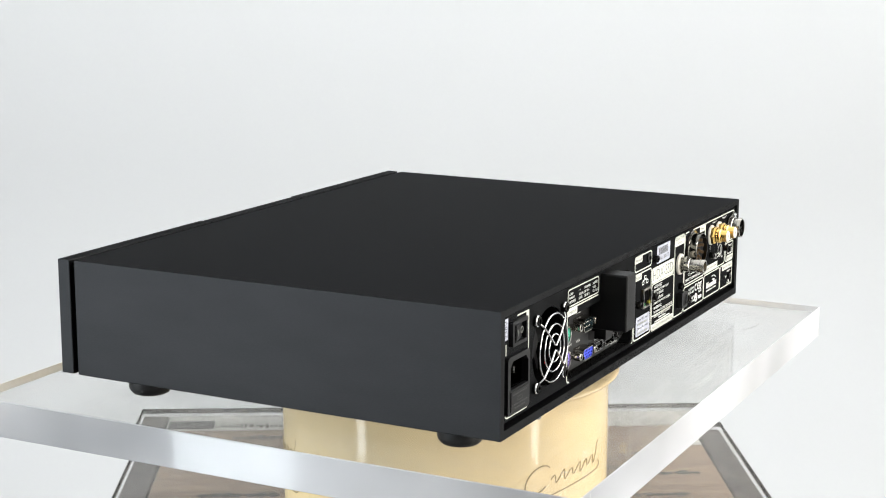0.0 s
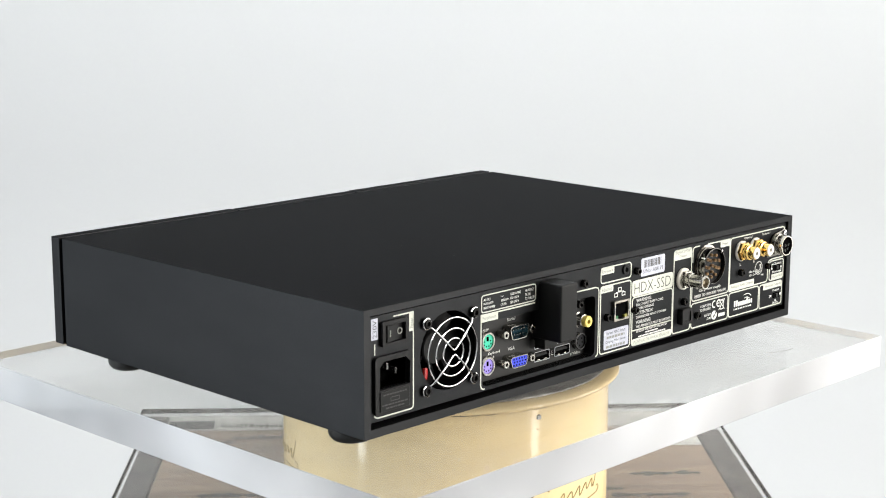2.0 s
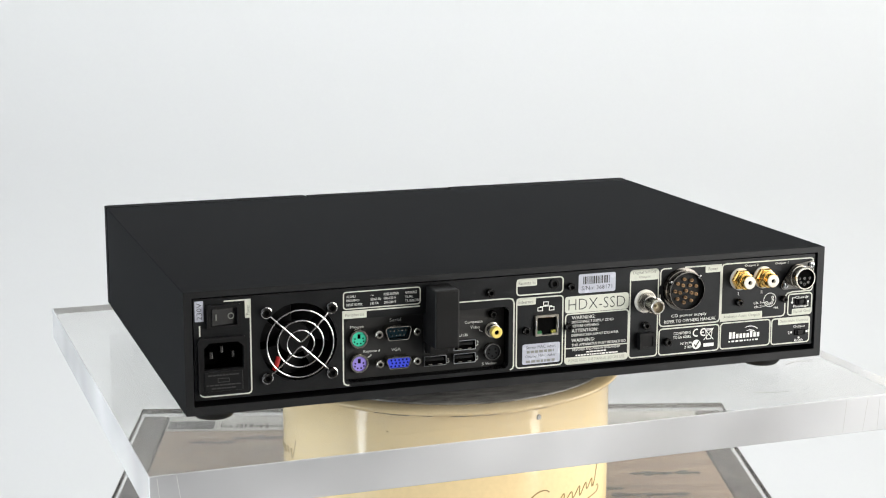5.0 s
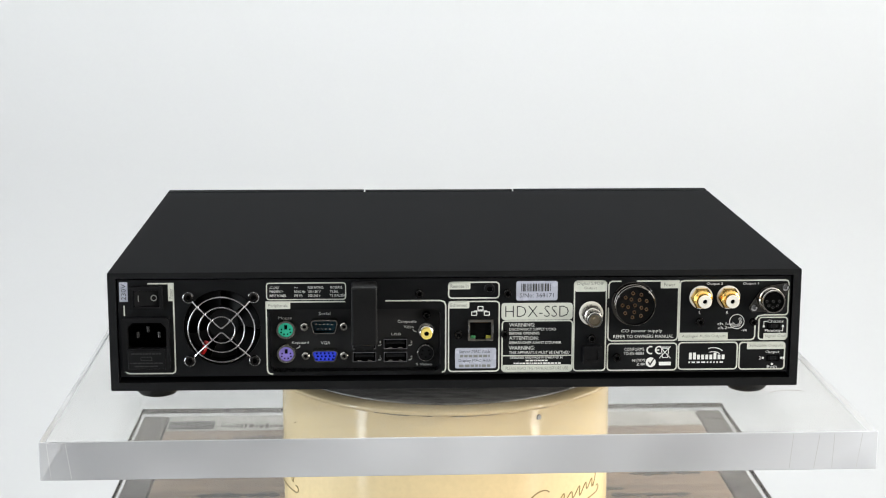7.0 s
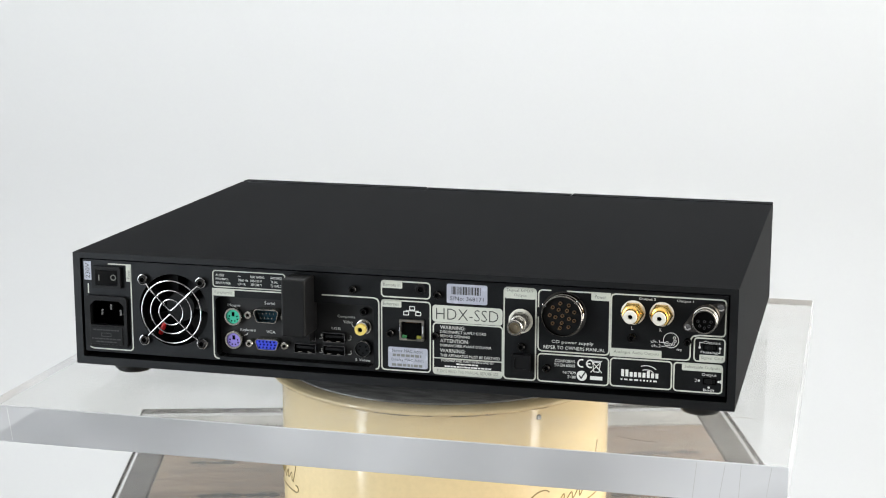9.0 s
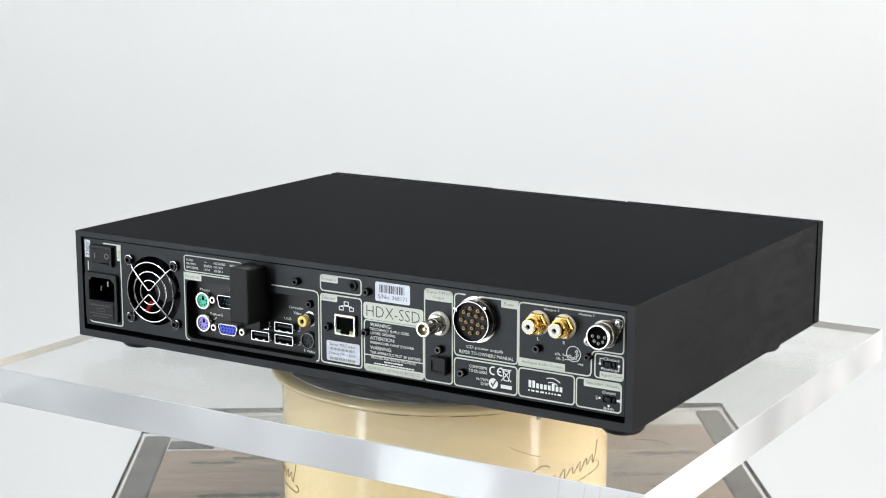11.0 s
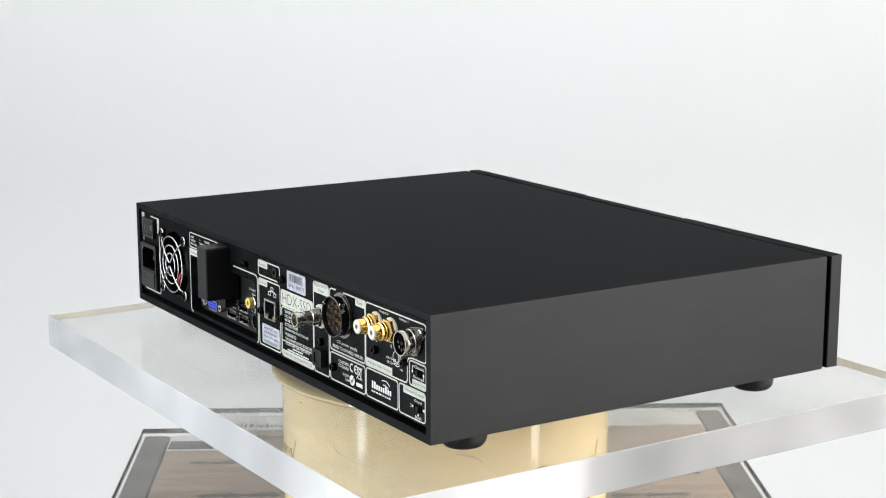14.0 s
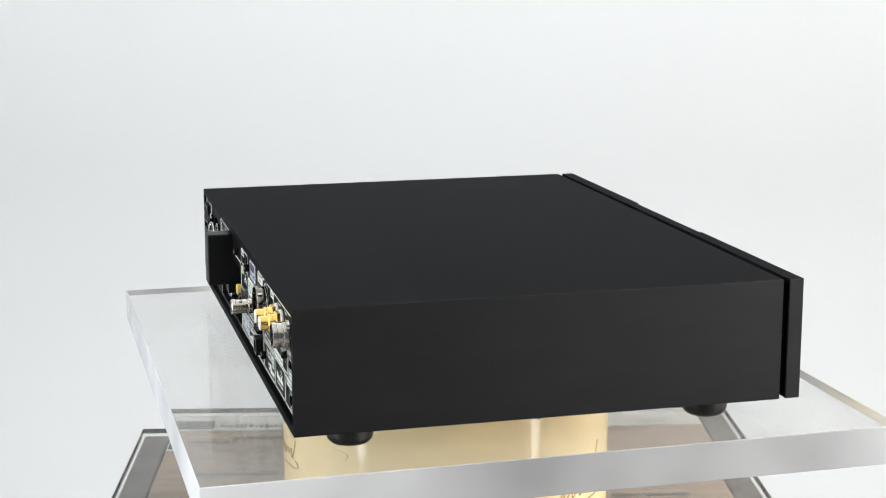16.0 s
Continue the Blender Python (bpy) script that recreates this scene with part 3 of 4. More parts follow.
def build_fan(p):
    cx, cz = -147.0, 38.5
    fan = part("fan_housing", lathe([(24.0, BACK + 2.1), (24.4, BACK + 2.1), (24.4, 29.5), (23.6, 29.5), (23.6, BACK + 2.1)], cx, cz, 48), VOID, p, "dark round fan housing", True)
    part("hub", lathe([(0, 13.0), (9.5, 13.0), (10.2, 13.8), (10.2, 26)], cx, cz, 32), BLACK, fan, "black fan hub", True)
    for i in range(7):
        a = 2 * math.pi * i / 7 + 0.3
        b = bmesh.new()
        rows = []
        for k in range(5):
            r = 10 + 13.0 * k / 4
            row = []
            for s, y in ((-0.42, 14.5), (-0.1, 17.0), (0.26, 21.5)):
                th = a + s * (1 + 0.12 * k / 4)
                row.append(b.verts.new((cx + r * math.cos(th), y, cz + r * math.sin(th))))
            rows.append(row)
        for q, w in zip(rows, rows[1:]):
            for j in range(2):
                b.faces.new((q[j], q[j + 1], w[j + 1], w[j]))
        b.normal_update()
        bmesh.ops.solidify(b, geom=list(b.faces), thickness=0.9)
        part("blade", b, BLACK, fan, "black curved fan blade", True)
    part("lead", tube([(-160.6, 10.0, 20.5), (-159.4, 9.5, 23.0), (-157.4, 11.0, 28.0)], 1.7, 8), RED, fan, "red fan lead")
    g = new("finger_guard")
    g.parent = p
    tagged(g, "chrome wire finger guard")
    for r, y in ((20.7, -1.8), (14.3, -2.1), (8.4, -2.3)):
        part("ring", tube([(x, y, z) for x, z in ring_points(cx, cz, r, 48)], 0.54, 8, closed=True), CHROME, g, "chrome wire ring", True)
    d = 20.2
    for up in (1, -1):
        pts = []
        for sx in (-1, 1):
            # an eye round the screw, then the arm towards the middle
            c = (cx + sx * d, cz + up * d)
            base = math.degrees(math.atan2(-up, -sx))
            eye = [(c[0] + 3.1 * math.cos(radians(base + s)), -0.4, c[1] + 3.1 * math.sin(radians(base + s))) for s in range(300 * sx, 0, -20 * sx)]
            arm = [(cx + sx * (d - 2.6), -0.8, cz + up * (d - 2.6)), (cx + sx * 15.5, -2.4, cz + up * 15.5), (cx + sx * 7.0, -3.3, cz + up * 7.4), (cx + sx * 2.0, -3.1, cz + up * 2.6)]
            seq = eye + arm + [(cx + sx * 0.7, -3.1, cz + up * 1.6)]
            pts = seq if sx < 0 else pts + seq[::-1]
        part("wire", tube(pts, 0.6, 8), CHROME, g, "bent chrome wire with eyes", True)
        for sx in (-1, 1):
            allen_screw(g, cx + sx * d, cz + up * d, BACK, 3.0)


def round_socket(p, x, z, mat, label, mats):
    y = FLOOR
    s = part("round_socket", lathe([(6.0, y + 1), (6.3, y - 3.0), (5.8, y - 3.7), (4.7, y - 3.7), (4.5, y - 2.6), (4.4, y + 1)], x, z, 32), NICKEL, p, label, True)
    part("insert", lathe([(0, y - 2.8), (4.5, y - 2.8), (4.5, y + 1)], x, z, 32), mat, s, mats)
    part("key_slot", box(x - 0.9, y - 2.95, z + 0.2, x + 0.9, y - 2.7, z + 3.0), VOID, s)
    for dx, dz in ((-2.6, 0.2), (2.6, 0.2), (-2.9, -1.7), (2.9, -1.7), (-1.1, -2.9), (1.1, -2.9)):
        part("pin_hole", lathe([(0, y - 2.95), (0.55, y - 2.95), (0.55, y - 2.7)], x + dx, z + dz, 8), VOID, s)


def d_socket(p, x0, z0, x1, z1, male):
    y = FLOOR
    k = (x1 - x0) * 0.07

    def shape(m):
        # a trapezium with well rounded corners
        pts = []
        for px, pz, a in ((x0 + 2.2, z1 - 2.2, 188), (x1 - 2.2, z1 - 2.2, 90), (x1 - k - 2.2, z0 + 2.2, -8), (x0 + k + 2.2, z0 + 2.2, -90)):
            for i in range(6):
                t = radians(a - 18 * i)
                pts.append((px + (2.2 - m) * math.cos(t), pz + (2.2 - m) * math.sin(t)))
        return pts
    s = part("serial_socket" if male else "monitor_socket", slab(shape(0), y - 7.5, y, [shape(0.5)]), NICKEL, p, "nickel shell socket", True)
    fill = part("insert", slab(shape(0.8), (y - 2.6) if male else (y - 7.1), y), TEAL if male else BLUE, s, "dark teal insert" if male else "blue plastic insert")
    rows = ((5, 1.5), (4, -1.5)) if male else ((5, 1.9), (5, 0.0), (5, -1.9))
    cx, cz = (x0 + x1) / 2, (z0 + z1) / 2
    for n, dz in rows:
        for i in range(n):
            x = cx + (i - (n - 1) / 2) * 2.5 + (0.6 if dz == 0 else 0)
            if male:
                part("pin", lathe([(0, y - 6.8), (0.4, y - 6.5), (0.4, y)], x, cz + dz, 8), NICKEL, s)
            else:
                part("pin_hole", lathe([(0, y - 7.25), (0.62, y - 7.25), (0.62, y - 7.0)], x, cz + dz, 8), VOID, s)
    for x in (x0 - 4.0, x1 + 4.0):
        nut = part("jack_nut", lathe([(0, y - 6.4), (1.2, y - 6.4), (1.2, y - 7.8), (2.2, y - 7.8), (2.6, y - 7.4), (2.6, y - 3.6), (2.0, y - 3.5), (2.0, y)], x, cz, 14), NICKEL, s, "silvery hexagonal jack nut")
        part("thread", lathe([(0, y - 6.5), (1.1, y - 6.5), (1.1, y - 6.4)], x, cz, 10), VOID, nut)


def usb_socket(p, x0, z0, x1, z1):
    y = FLOOR
    s = part("usb_socket", slab(rounded(x0, z0, x1, z1, 0.5, 2), y - 4.2, y + 1, [rounded(x0 + 0.38, z0 + 0.45, x1 - 0.38, z1 - 0.38, 0.2, 1)]), CHROME, p, "flat metal bus socket")
    part("cavity", box(x0 + 0.5, y - 0.2, z0 + 0.5, x1 - 0.5, y + 0.5, z1 - 0.5), VOID, s)
    part("tongue", box(x0 + 1.6, y - 3.4, z0 + 3.0, x1 - 1.6, y, z0 + 4.6, 0.2), BLACK, s)
    for x in (x0 + 4.2, x1 - 4.2):
        part("spring", box(x - 1.2, y - 4.3, z0 + 0.6, x + 1.2, y - 2.4, z0 + 1.3, 0.2), NICKEL, s)


def build_peripherals(p):
    y = FLOOR
    frame_line(p, [(-69.9, 55.1), (-119.2, 55.1), (-119.2, 11.6), (-118.6, 9.8), (-117.2, 8.9), (-115.6, 8.8)])
    frame_line(p, [(-44.8, 55.4), (-10.4, 55.4), (-8.0, 54.6), (-7.0, 52.4), (-7.0, 11.6), (-7.6, 9.8), (-9.4, 9.0)])
    print_block(p, -119.3, 50.6, -104.2, 54.9, 0.5)
    lettering(p, "Peripherals", -117.8, 51.3, -106.0, 53.9, GREYINK, BACK - 0.12)
    frame_line(p, rounded(-118.8, 56.6, -69.6, 67.1, 1.8), True, 0.7)
    for k, row in enumerate((("AC ONLY", "~", "FUSE RATING", "ANTISURGE"), ("FREQUENCY:", "50/60 Hz", "100-120 V", "T6.3AL"), ("INPUT POWER:", "130 VA", "200-240 V", "T3.15AL/250V"))):
        z = 63.4 - 2.55 * k
        for s, x, w in zip(row, (-116.9, -101.6, -93.0, -79.4), (10.0, 2.4, 12.4, 8.4)):
            w = len(s) * 0.86 if s != "~" else 2.2
            lettering(p, s, x, z + (0.5 if s == "~" else 0), x + w, z + (1.0 if s == "~" else 1.6))
    round_socket(p, -107.6, 36.0, GREEN, "round mouse socket", "green plastic insert")
    round_socket(p, -107.5, 20.4, PURPLE, "round keyboard socket", "purple plastic insert")
    d_socket(p, -91.7, 34.2, -74.9, 43.0, True)
    d_socket(p, -91.2, 16.1, -75.0, 23.5, False)
    for x0, z0 in ((-65.6, 23.4), (-65.6, 15.0), (-46.0, 23.4), (-46.0, 15.0)):
        usb_socket(p, x0, z0, x0 + 14.8, z0 + 6.4)
    for s, x0, z0, x1, z1 in (("Mouse", -111.0, 43.6, -102.4, 45.4), ("Keyboard", -102.6, 27.2, -92.2, 29.4), ("Serial", -85.6, 46.2, -78.4, 48.2), ("VGA", -84.6, 27.2, -78.6, 29.2),
                             ("USB", -40.2, 32.7, -34.2, 34.3), ("Composite", -36.2, 40.2, -24.4, 42.6), ("Video", -32.4, 37.2, -26.2, 39.2), ("S Video", -24.6, 12.9, -14.6, 14.6),
                             ("1", -47.6, 27.6, -46.8, 29.2), ("2", -47.8, 18.0, -46.6, 19.6), ("3", -28.2, 27.6, -27.0, 29.2), ("4", -28.2, 18.0, -27.0, 19.6)):
        lettering(p, s, x0 + 0.006 * x0 - 0.7, z0 - 1.55, x1 + 0.006 * x1 - 0.7, z1 - 1.55, y=y + 0.02)
    for pts in ([(-97.8, 26.6), (-97.8, 25.6), (-100.0, 24.6)], [(-26.6, 36.8), (-26.2, 35.6), (-24.4, 34.8)], [(-48.6, 26.2), (-47.2, 26.2), (-46.4, 27.0)], [(-29.4, 26.2), (-28.0, 26.2), (-27.2, 27.0)],
                [(-48.6, 16.8), (-47.2, 16.8), (-46.4, 17.6)], [(-29.4, 16.8), (-28.0, 16.8), (-27.2, 17.6)]):
        part("pointer_line", ribbon([(1.006 * x - 0.7, z - 1.55) for x, z in pts], 0.4, y + 0.02, 0.1), INK, p)
    c = part("video_socket", lathe([(5.0, y), (5.0, y - 1.4), (4.2, y - 1.6), (4.2, y - 6.2), (3.6, y - 6.6)], -19.1, 34.4, 24), NICKEL, p, "nickel composite video socket", True)
    part("barrel", lathe([(3.7, y - 5), (3.7, y - 9.6), (3.4, y - 10.0), (1.6, y - 10.0), (1.6, y - 6)], -19.1, 34.4, 24), YELLOW, c, "yellow plastic barrel", True)
    part("bore", lathe([(0, y - 8.4), (1.7, y - 8.4), (1.7, y - 8.2)], -19.1, 34.4, 16), VOID, c)
    s = part("s_video_socket", lathe([(5.6, y), (5.6, y - 3.8), (5.2, y - 4.2), (4.8, y - 4.2), (4.8, y)], -19.4, 20.4, 32), STEEL, p, "black round video socket", True)
    part("insert", lathe([(0, y - 2.8), (4.8, y - 2.8), (4.8, y)], -19.4, 20.4, 24), PANEL, s)
    for dx, dz in ((-2.0, 1.5), (2.0, 1.5), (-2.6, -1.0), (2.6, -1.0), (0, -2.9)):
        part("pin_hole", lathe([(0, y - 3.0), (0.6, y - 3.0), (0.6, y - 2.8)], -19.4 + dx, 20.4 + dz, 8), VOID, s)
    allen_screw(p, -18.8, 44.4, y)
    # a black adapter plugged into the upper bus socket
    d = part("plugged_adapter", box(-65.9, -16.4, 31.0, -50.0, 8.0, 67.9, 1.3, 3), ADAPTER, p, "black plastic adapter block plugged in upright")
    part("plug", box(-64.2, -2.0, 24.4, -52.2, 8.0, 31.4, 0.3), BLACK, d)
    allen_screw(p, -23.6, 60.2)


def build_middle(p):
    y = BACK
    frame_line(p, rounded(-5.2, 56.8, 26.4, 66.9, 2.2), True)
    print_block(p, -5.2, 62.4, 8.4, 67.0, 0.8)
    lettering(p, "Remote In", -4.0, 63.4, 7.2, 65.6, GREYINK, y - 0.12)
    j = part("jack_socket", lathe([(3.4, y), (3.4, y - 0.9), (3.0, y - 1.2), (1.8, y - 1.2), (1.8, y + 1.5)], 20.4, 62.6, 24), BLACK, p, "black jack socket", True)
    part("bore", lathe([(0, y - 0.4), (1.8, y - 0.4), (1.8, y)], 20.4, 62.6, 16), VOID, j)
    frame_line(p, rounded(-5.2, 9.5, 26.6, 54.6, 2.2), True)
    print_block(p, -5.2, 50.2, 7.8, 54.7, 0.8)
    lettering(p, "Ethernet", -4.0, 51.2, 6.2, 53.4, GREYINK, y - 0.12)
    for x, z in ((14.8, 50.2), (10.9, 46.8), (18.8, 46.8)):
        part("network_icon", ribbon(rounded(x - 1.6, z - 1.1, x + 1.6, z + 1.1, 0.1, 1), 0.5, y + 0.02, 0.1, True), INK, p)
    part("network_icon", ribbon([(10.9, 48.0), (10.9, 48.5), (18.8, 48.5), (18.8, 48.0)], 0.45, y + 0.02, 0.1), INK, p)
    rj = part("network_socket", slab(rounded(7.0, 29.8, 22.8, 43.2, 0.5, 2), y - 2.2, y + 0.2, [[(8.2, 31.2), (11.6, 31.2), (11.6, 30.5), (18.2, 30.5), (18.2, 31.2), (21.6, 31.2), (21.6, 41.8), (8.2, 41.8)]]), SATIN, p, "metal framed network socket")
    part("cavity", box(7.6, y - 0.3, 30.2, 22.2, y + 0.1, 42.6), VOID, rj)
    for k in range(8):
        part("contact", box(10.6 + 1.2 * k, y - 0.6, 41.0, 11.0 + 1.2 * k, y - 0.3, 41.8), BRASS, rj)
    for x in (7.0, 22.2):
        part("spring", box(x - 0.1, y - 2.5, 34.5, x + 0.7, y - 2.0, 40.0, 0.15), CHROME, rj)
    part("lamp_lens", box(8.4, y - 1.8, 31.0, 11.6, y, 33.0, 0.2), LEDGREEN, rj, "small green lens")
    part("lamp_lens", box(18.2, y - 1.8, 31.0, 21.4, y, 33.0, 0.2), LEDAMBER, rj, "small amber lens")
    print_block(p, -1.0, 11.4, 24.9, 24.6, 1.2, PAPER, "address_label")
    lettering(p, "Server MAC Addr:", 1.6, 21.4, 21.8, 23.4, DARKINK, y - 0.12)
    lettering(p, "Display MAC Addr:", 1.2, 15.2, 22.4, 17.4, DARKINK, y - 0.12)
    text_bars(p, 2.0, 18.6, 21.4, 20.2, 7, GREYINK, seed=5)
    text_bars(p, 1.4, 12.3, 22.0, 13.9, 7, GREYINK, seed=6)
    for x, z in ((31.6, 60.0), (0.9, 33.6), (30.2, 33.8)):
        allen_screw(p, x, z)
    print_block(p, 37.2, 55.0, 63.2, 67.4, 1.4, PAPER, "serial_label")
    rnd = random.Random(8)
    x = 40.4
    while x < 59.6:
        w = rnd.choice((0.35, 0.5, 0.8, 1.1))
        part("barcode_bar", box(x, y - 0.16, 60.8, x + w, y - 0.1, 65.8), DARKINK, p)
        x += w + rnd.choice((0.35, 0.5, 0.8))
    lettering(p, "S/No: 368171", 39.4, 57.0, 60.8, 59.6, DARKINK, y - 0.12)
    print_block(p, 28.0, 42.6, 72.9, 53.4, 2.0, None, "name_block")
    lettering(p, "HDX-SSD", 30.4, 44.4, 70.4, 51.6, DARKINK, y - 0.12, thin=0.014)
    frame_line(p, rounded(28.6, 9.1, 73.0, 41.9, 2.2), True)
    frame_line(p, [(28.6, 19.4), (73.0, 19.4)], width=0.7)
    print_block(p, 28.6, 9.0, 73.0, 13.4, 1.6)
    for s, x0, z, x1, h in (("WARNING:", 33.0, 38.2, 49.2, 2.3), ("DISCONNECT SUPPLY CORD", 33.0, 35.6, 62.6, 1.7), ("BEFORE OPENING", 33.0, 33.0, 52.0, 1.7), ("ATTENTION:", 33.0, 29.6, 51.6, 2.3),
                            ("DEBRANCHER AVANT D'OUVRIR", 33.0, 27.0, 66.0, 1.7), ("WARNING:", 33.0, 23.3, 49.2, 2.3), ("THIS APPARATUS MUST BE EARTHED", 33.0, 20.5, 71.4, 1.8),
                            ("DESIGNED AND MADE IN ENGLAND BY", 33.8, 17.4, 67.6, 1.5)):
        lettering(p, s, x0, z, x1, z + h)
    text_bars(p, 43.6, 15.7, 58.0, 16.6, 7, INK, y - 0.02, seed=2)
    text_bars(p, 36.0, 13.9, 66.4, 14.8, 15, INK, y - 0.02, seed=3)
    lettering(p, "PLEASE READ THE MANUAL BEFORE USE", 31.0, 10.2, 70.6, 12.2, GREYINK, y - 0.12)


def build_digital(p):
    y = BACK
    frame_line(p, rounded(73.9, 9.3, 94.0, 67.2, 2.2), True)
    print_block(p, 73.9, 60.4, 94.0, 67.4, 1.6)
    lettering(p, "Digital S/PDIF", 75.6, 64.2, 92.4, 66.6, GREYINK, y - 0.12)
    lettering(p, "Output", 80.0, 61.4, 88.0, 63.6, GREYINK, y - 0.12)
    x, z = 84.6, 46.6
    s = part("bayonet_socket", lathe([(0, y), (7.6, y), (7.6, y - 1.2), (7.0, y - 2.0), (6.0, y - 2.0)], x, z, 32), WHITE, p, "silvery bayonet socket on white washer", True)
    part("hex_nut", lathe([(5.0, y - 1.8), (6.5, y - 1.8), (6.5, y - 4.4), (5.0, y - 4.4)], x, z, 6), NICKEL, s)
    part("barrel", lathe([(5.0, y - 4), (5.0, y - 8.0), (4.5, y - 8.4), (4.5, y - 16.2), (4.9, y - 16.6), (4.9, y - 18.6), (4.5, y - 19.1), (3.6, y - 19.1), (3.6, y - 8)], x, z, 32), NICKEL, s, "turned metal barrel", True)
    part("insulator", lathe([(0, y - 17.6), (1.0, y - 17.6), (1.0, y - 15.0), (3.6, y - 15.0), (3.6, y - 12)], x, z, 24), PIN, s, smooth=True)
    for a in (60, 240):
        finish("lug", lathe([(0, -1.4), (0.9, -1.4), (0.9, 0.6)], 0, 0, 10), NICKEL, s).matrix_local = Matrix.Translation((x * WIDE * MM + 0.0047 * math.cos(radians(a)), (y - 13.4) * MM, (z + RISE) * MM + 0.0047 * math.sin(radians(a)))) @ pose(0, 0, 0, 0, 90 - a, 0) @ pose(0, 0, 0, 0, 0, 90)
    allen_screw(p, 85.2, 30.4)
    o = part("optical_socket", slab(rounded(79.6, 15.0, 91.2, 26.0, 0.8, 3), y - 4.6, y + 0.2, [rounded(81.6, 17.0, 89.2, 24.0, 0.5, 2)]), BLACK, p, "black square optical socket")
    part("shutter", box(81.4, y - 3.8, 16.8, 89.4, y - 3.4, 24.2), BLACK, o)


def build_supply(p):
    y = BACK
    frame_line(p, [(103.4, 66.9), (97.8, 66.9), (96.2, 66.2), (95.5, 64.6), (95.5, 56.0)])
    frame_line(p, [(95.5, 50.0), (95.5, 30.8), (96.2, 29.2), (97.8, 28.5), (137.4, 28.5), (139.0, 29.2), (139.7, 30.8), (139.7, 66.9), (113.0, 66.9)])
    print_block(p, 128.2, 62.2, 139.4, 67.0, 0.6)
    lettering(p, "Power", 130.4, 63.4, 137.4, 65.8, GREYINK, y - 0.12)
    x, z = 111.4, 52.6
    s = part("supply_socket", lathe([(14.2, y), (14.2, y - 0.5), (12.5, y - 0.6), (12.5, y - 1.4), (12.2, y - 1.7), (12.2, y - 5.6), (12.6, y - 5.8)], x, z, 48), DARKCHROME, p, "large round multi-pin socket", True)
    part("chrome_collar", lathe([(12.3, y - 5.4), (12.7, y - 5.6), (12.7, y - 7.2), (12.4, y - 7.5), (12.1, y - 7.5), (12.1, y - 3)], x, z, 48), DARKCHROME, s, "thin dark chrome collar", True)
    part("insert", lathe([(0, y - 4.4), (12.1, y - 4.4), (12.1, y)], x, z, 40), ADAPTER, s)
    for r, n, a0 in ((7.8, 9, 20), (4.4, 5, 50), (0, 1, 0)):
        for i in range(n):
            a = radians(a0 + 360 * i / n)
            pin = part("contact", lathe([(1.1, y - 4.3), (1.1, y - 6.0), (0.7, y - 6.0), (0.7, y - 4.6)], x + r * math.cos(a), z + r * math.sin(a), 12), BRASS, s, "dull gold contact tube", True)
    for a in (45, 150):
        finish("key_lug", box(-0.7, y - 7.0, -0.5, 0.7, y - 4, 2.0, 0.2), CHROME, s).matrix_local = pose((x * WIDE + 12.0 * math.cos(radians(a))) * MM, 0, (z + RISE + 12.0 * math.sin(radians(a))) * MM, 0, 90 - a, 0)
    lettering(p, "CD power supply", 104.0, 33.4, 130.0, 35.9)
    lettering(p, "REFER TO OWNERS MANUAL", 99.0, 30.2, 137.2, 32.3)
    frame_line(p, rounded(95.5, 9.3, 139.6, 26.7, 2.2), True)
    lettering(p, "CONFORMS", 106.2, 22.0, 118.8, 23.9)
    lettering(p, "TO EN 60065", 105.8, 19.3, 118.8, 21.2)
    lettering(p, "N17079", 111.4, 14.9, 119.6, 16.6)
    lettering(p, "Z180", 114.2, 12.3, 119.6, 14.0)
    allen_screw(p, 101.4, 18.0)
    for cx in (123.0, 128.4):
        part("mark_arc", ribbon(ring_points(cx, 22.3, 2.3, 14, 65, 295), 0.9, y + 0.02, 0.1), INK, p)
    part("mark_arc", ribbon([(126.2, 22.3), (128.4, 22.3)], 0.8, y + 0.02, 0.1), INK, p)
    part("tick_disc", slab(ring_points(123.2, 14.4, 3.2, 28), y - 0.1, y + 0.05), INK, p, "white disc with tick")
    part("tick", ribbon([(121.6, 14.6), (122.8, 12.9), (125.4, 17.0)], 0.9, y - 0.1, 0.06), DARKINK, p)
    for pts in ([(128.6, 24.6), (135.6, 17.0)], [(135.6, 24.6), (128.6, 17.0)], [(129.8, 23.4), (134.6, 23.4), (133.8, 17.4), (130.6, 17.4), (129.8, 23.4)], [(129.4, 24.2), (134.8, 24.2)]):
        part("bin_icon", ribbon(pts, 0.5, y + 0.02, 0.1), INK, p)
    print_block(p, 128.4, 12.3, 136.0, 14.6, 0.1, INK)


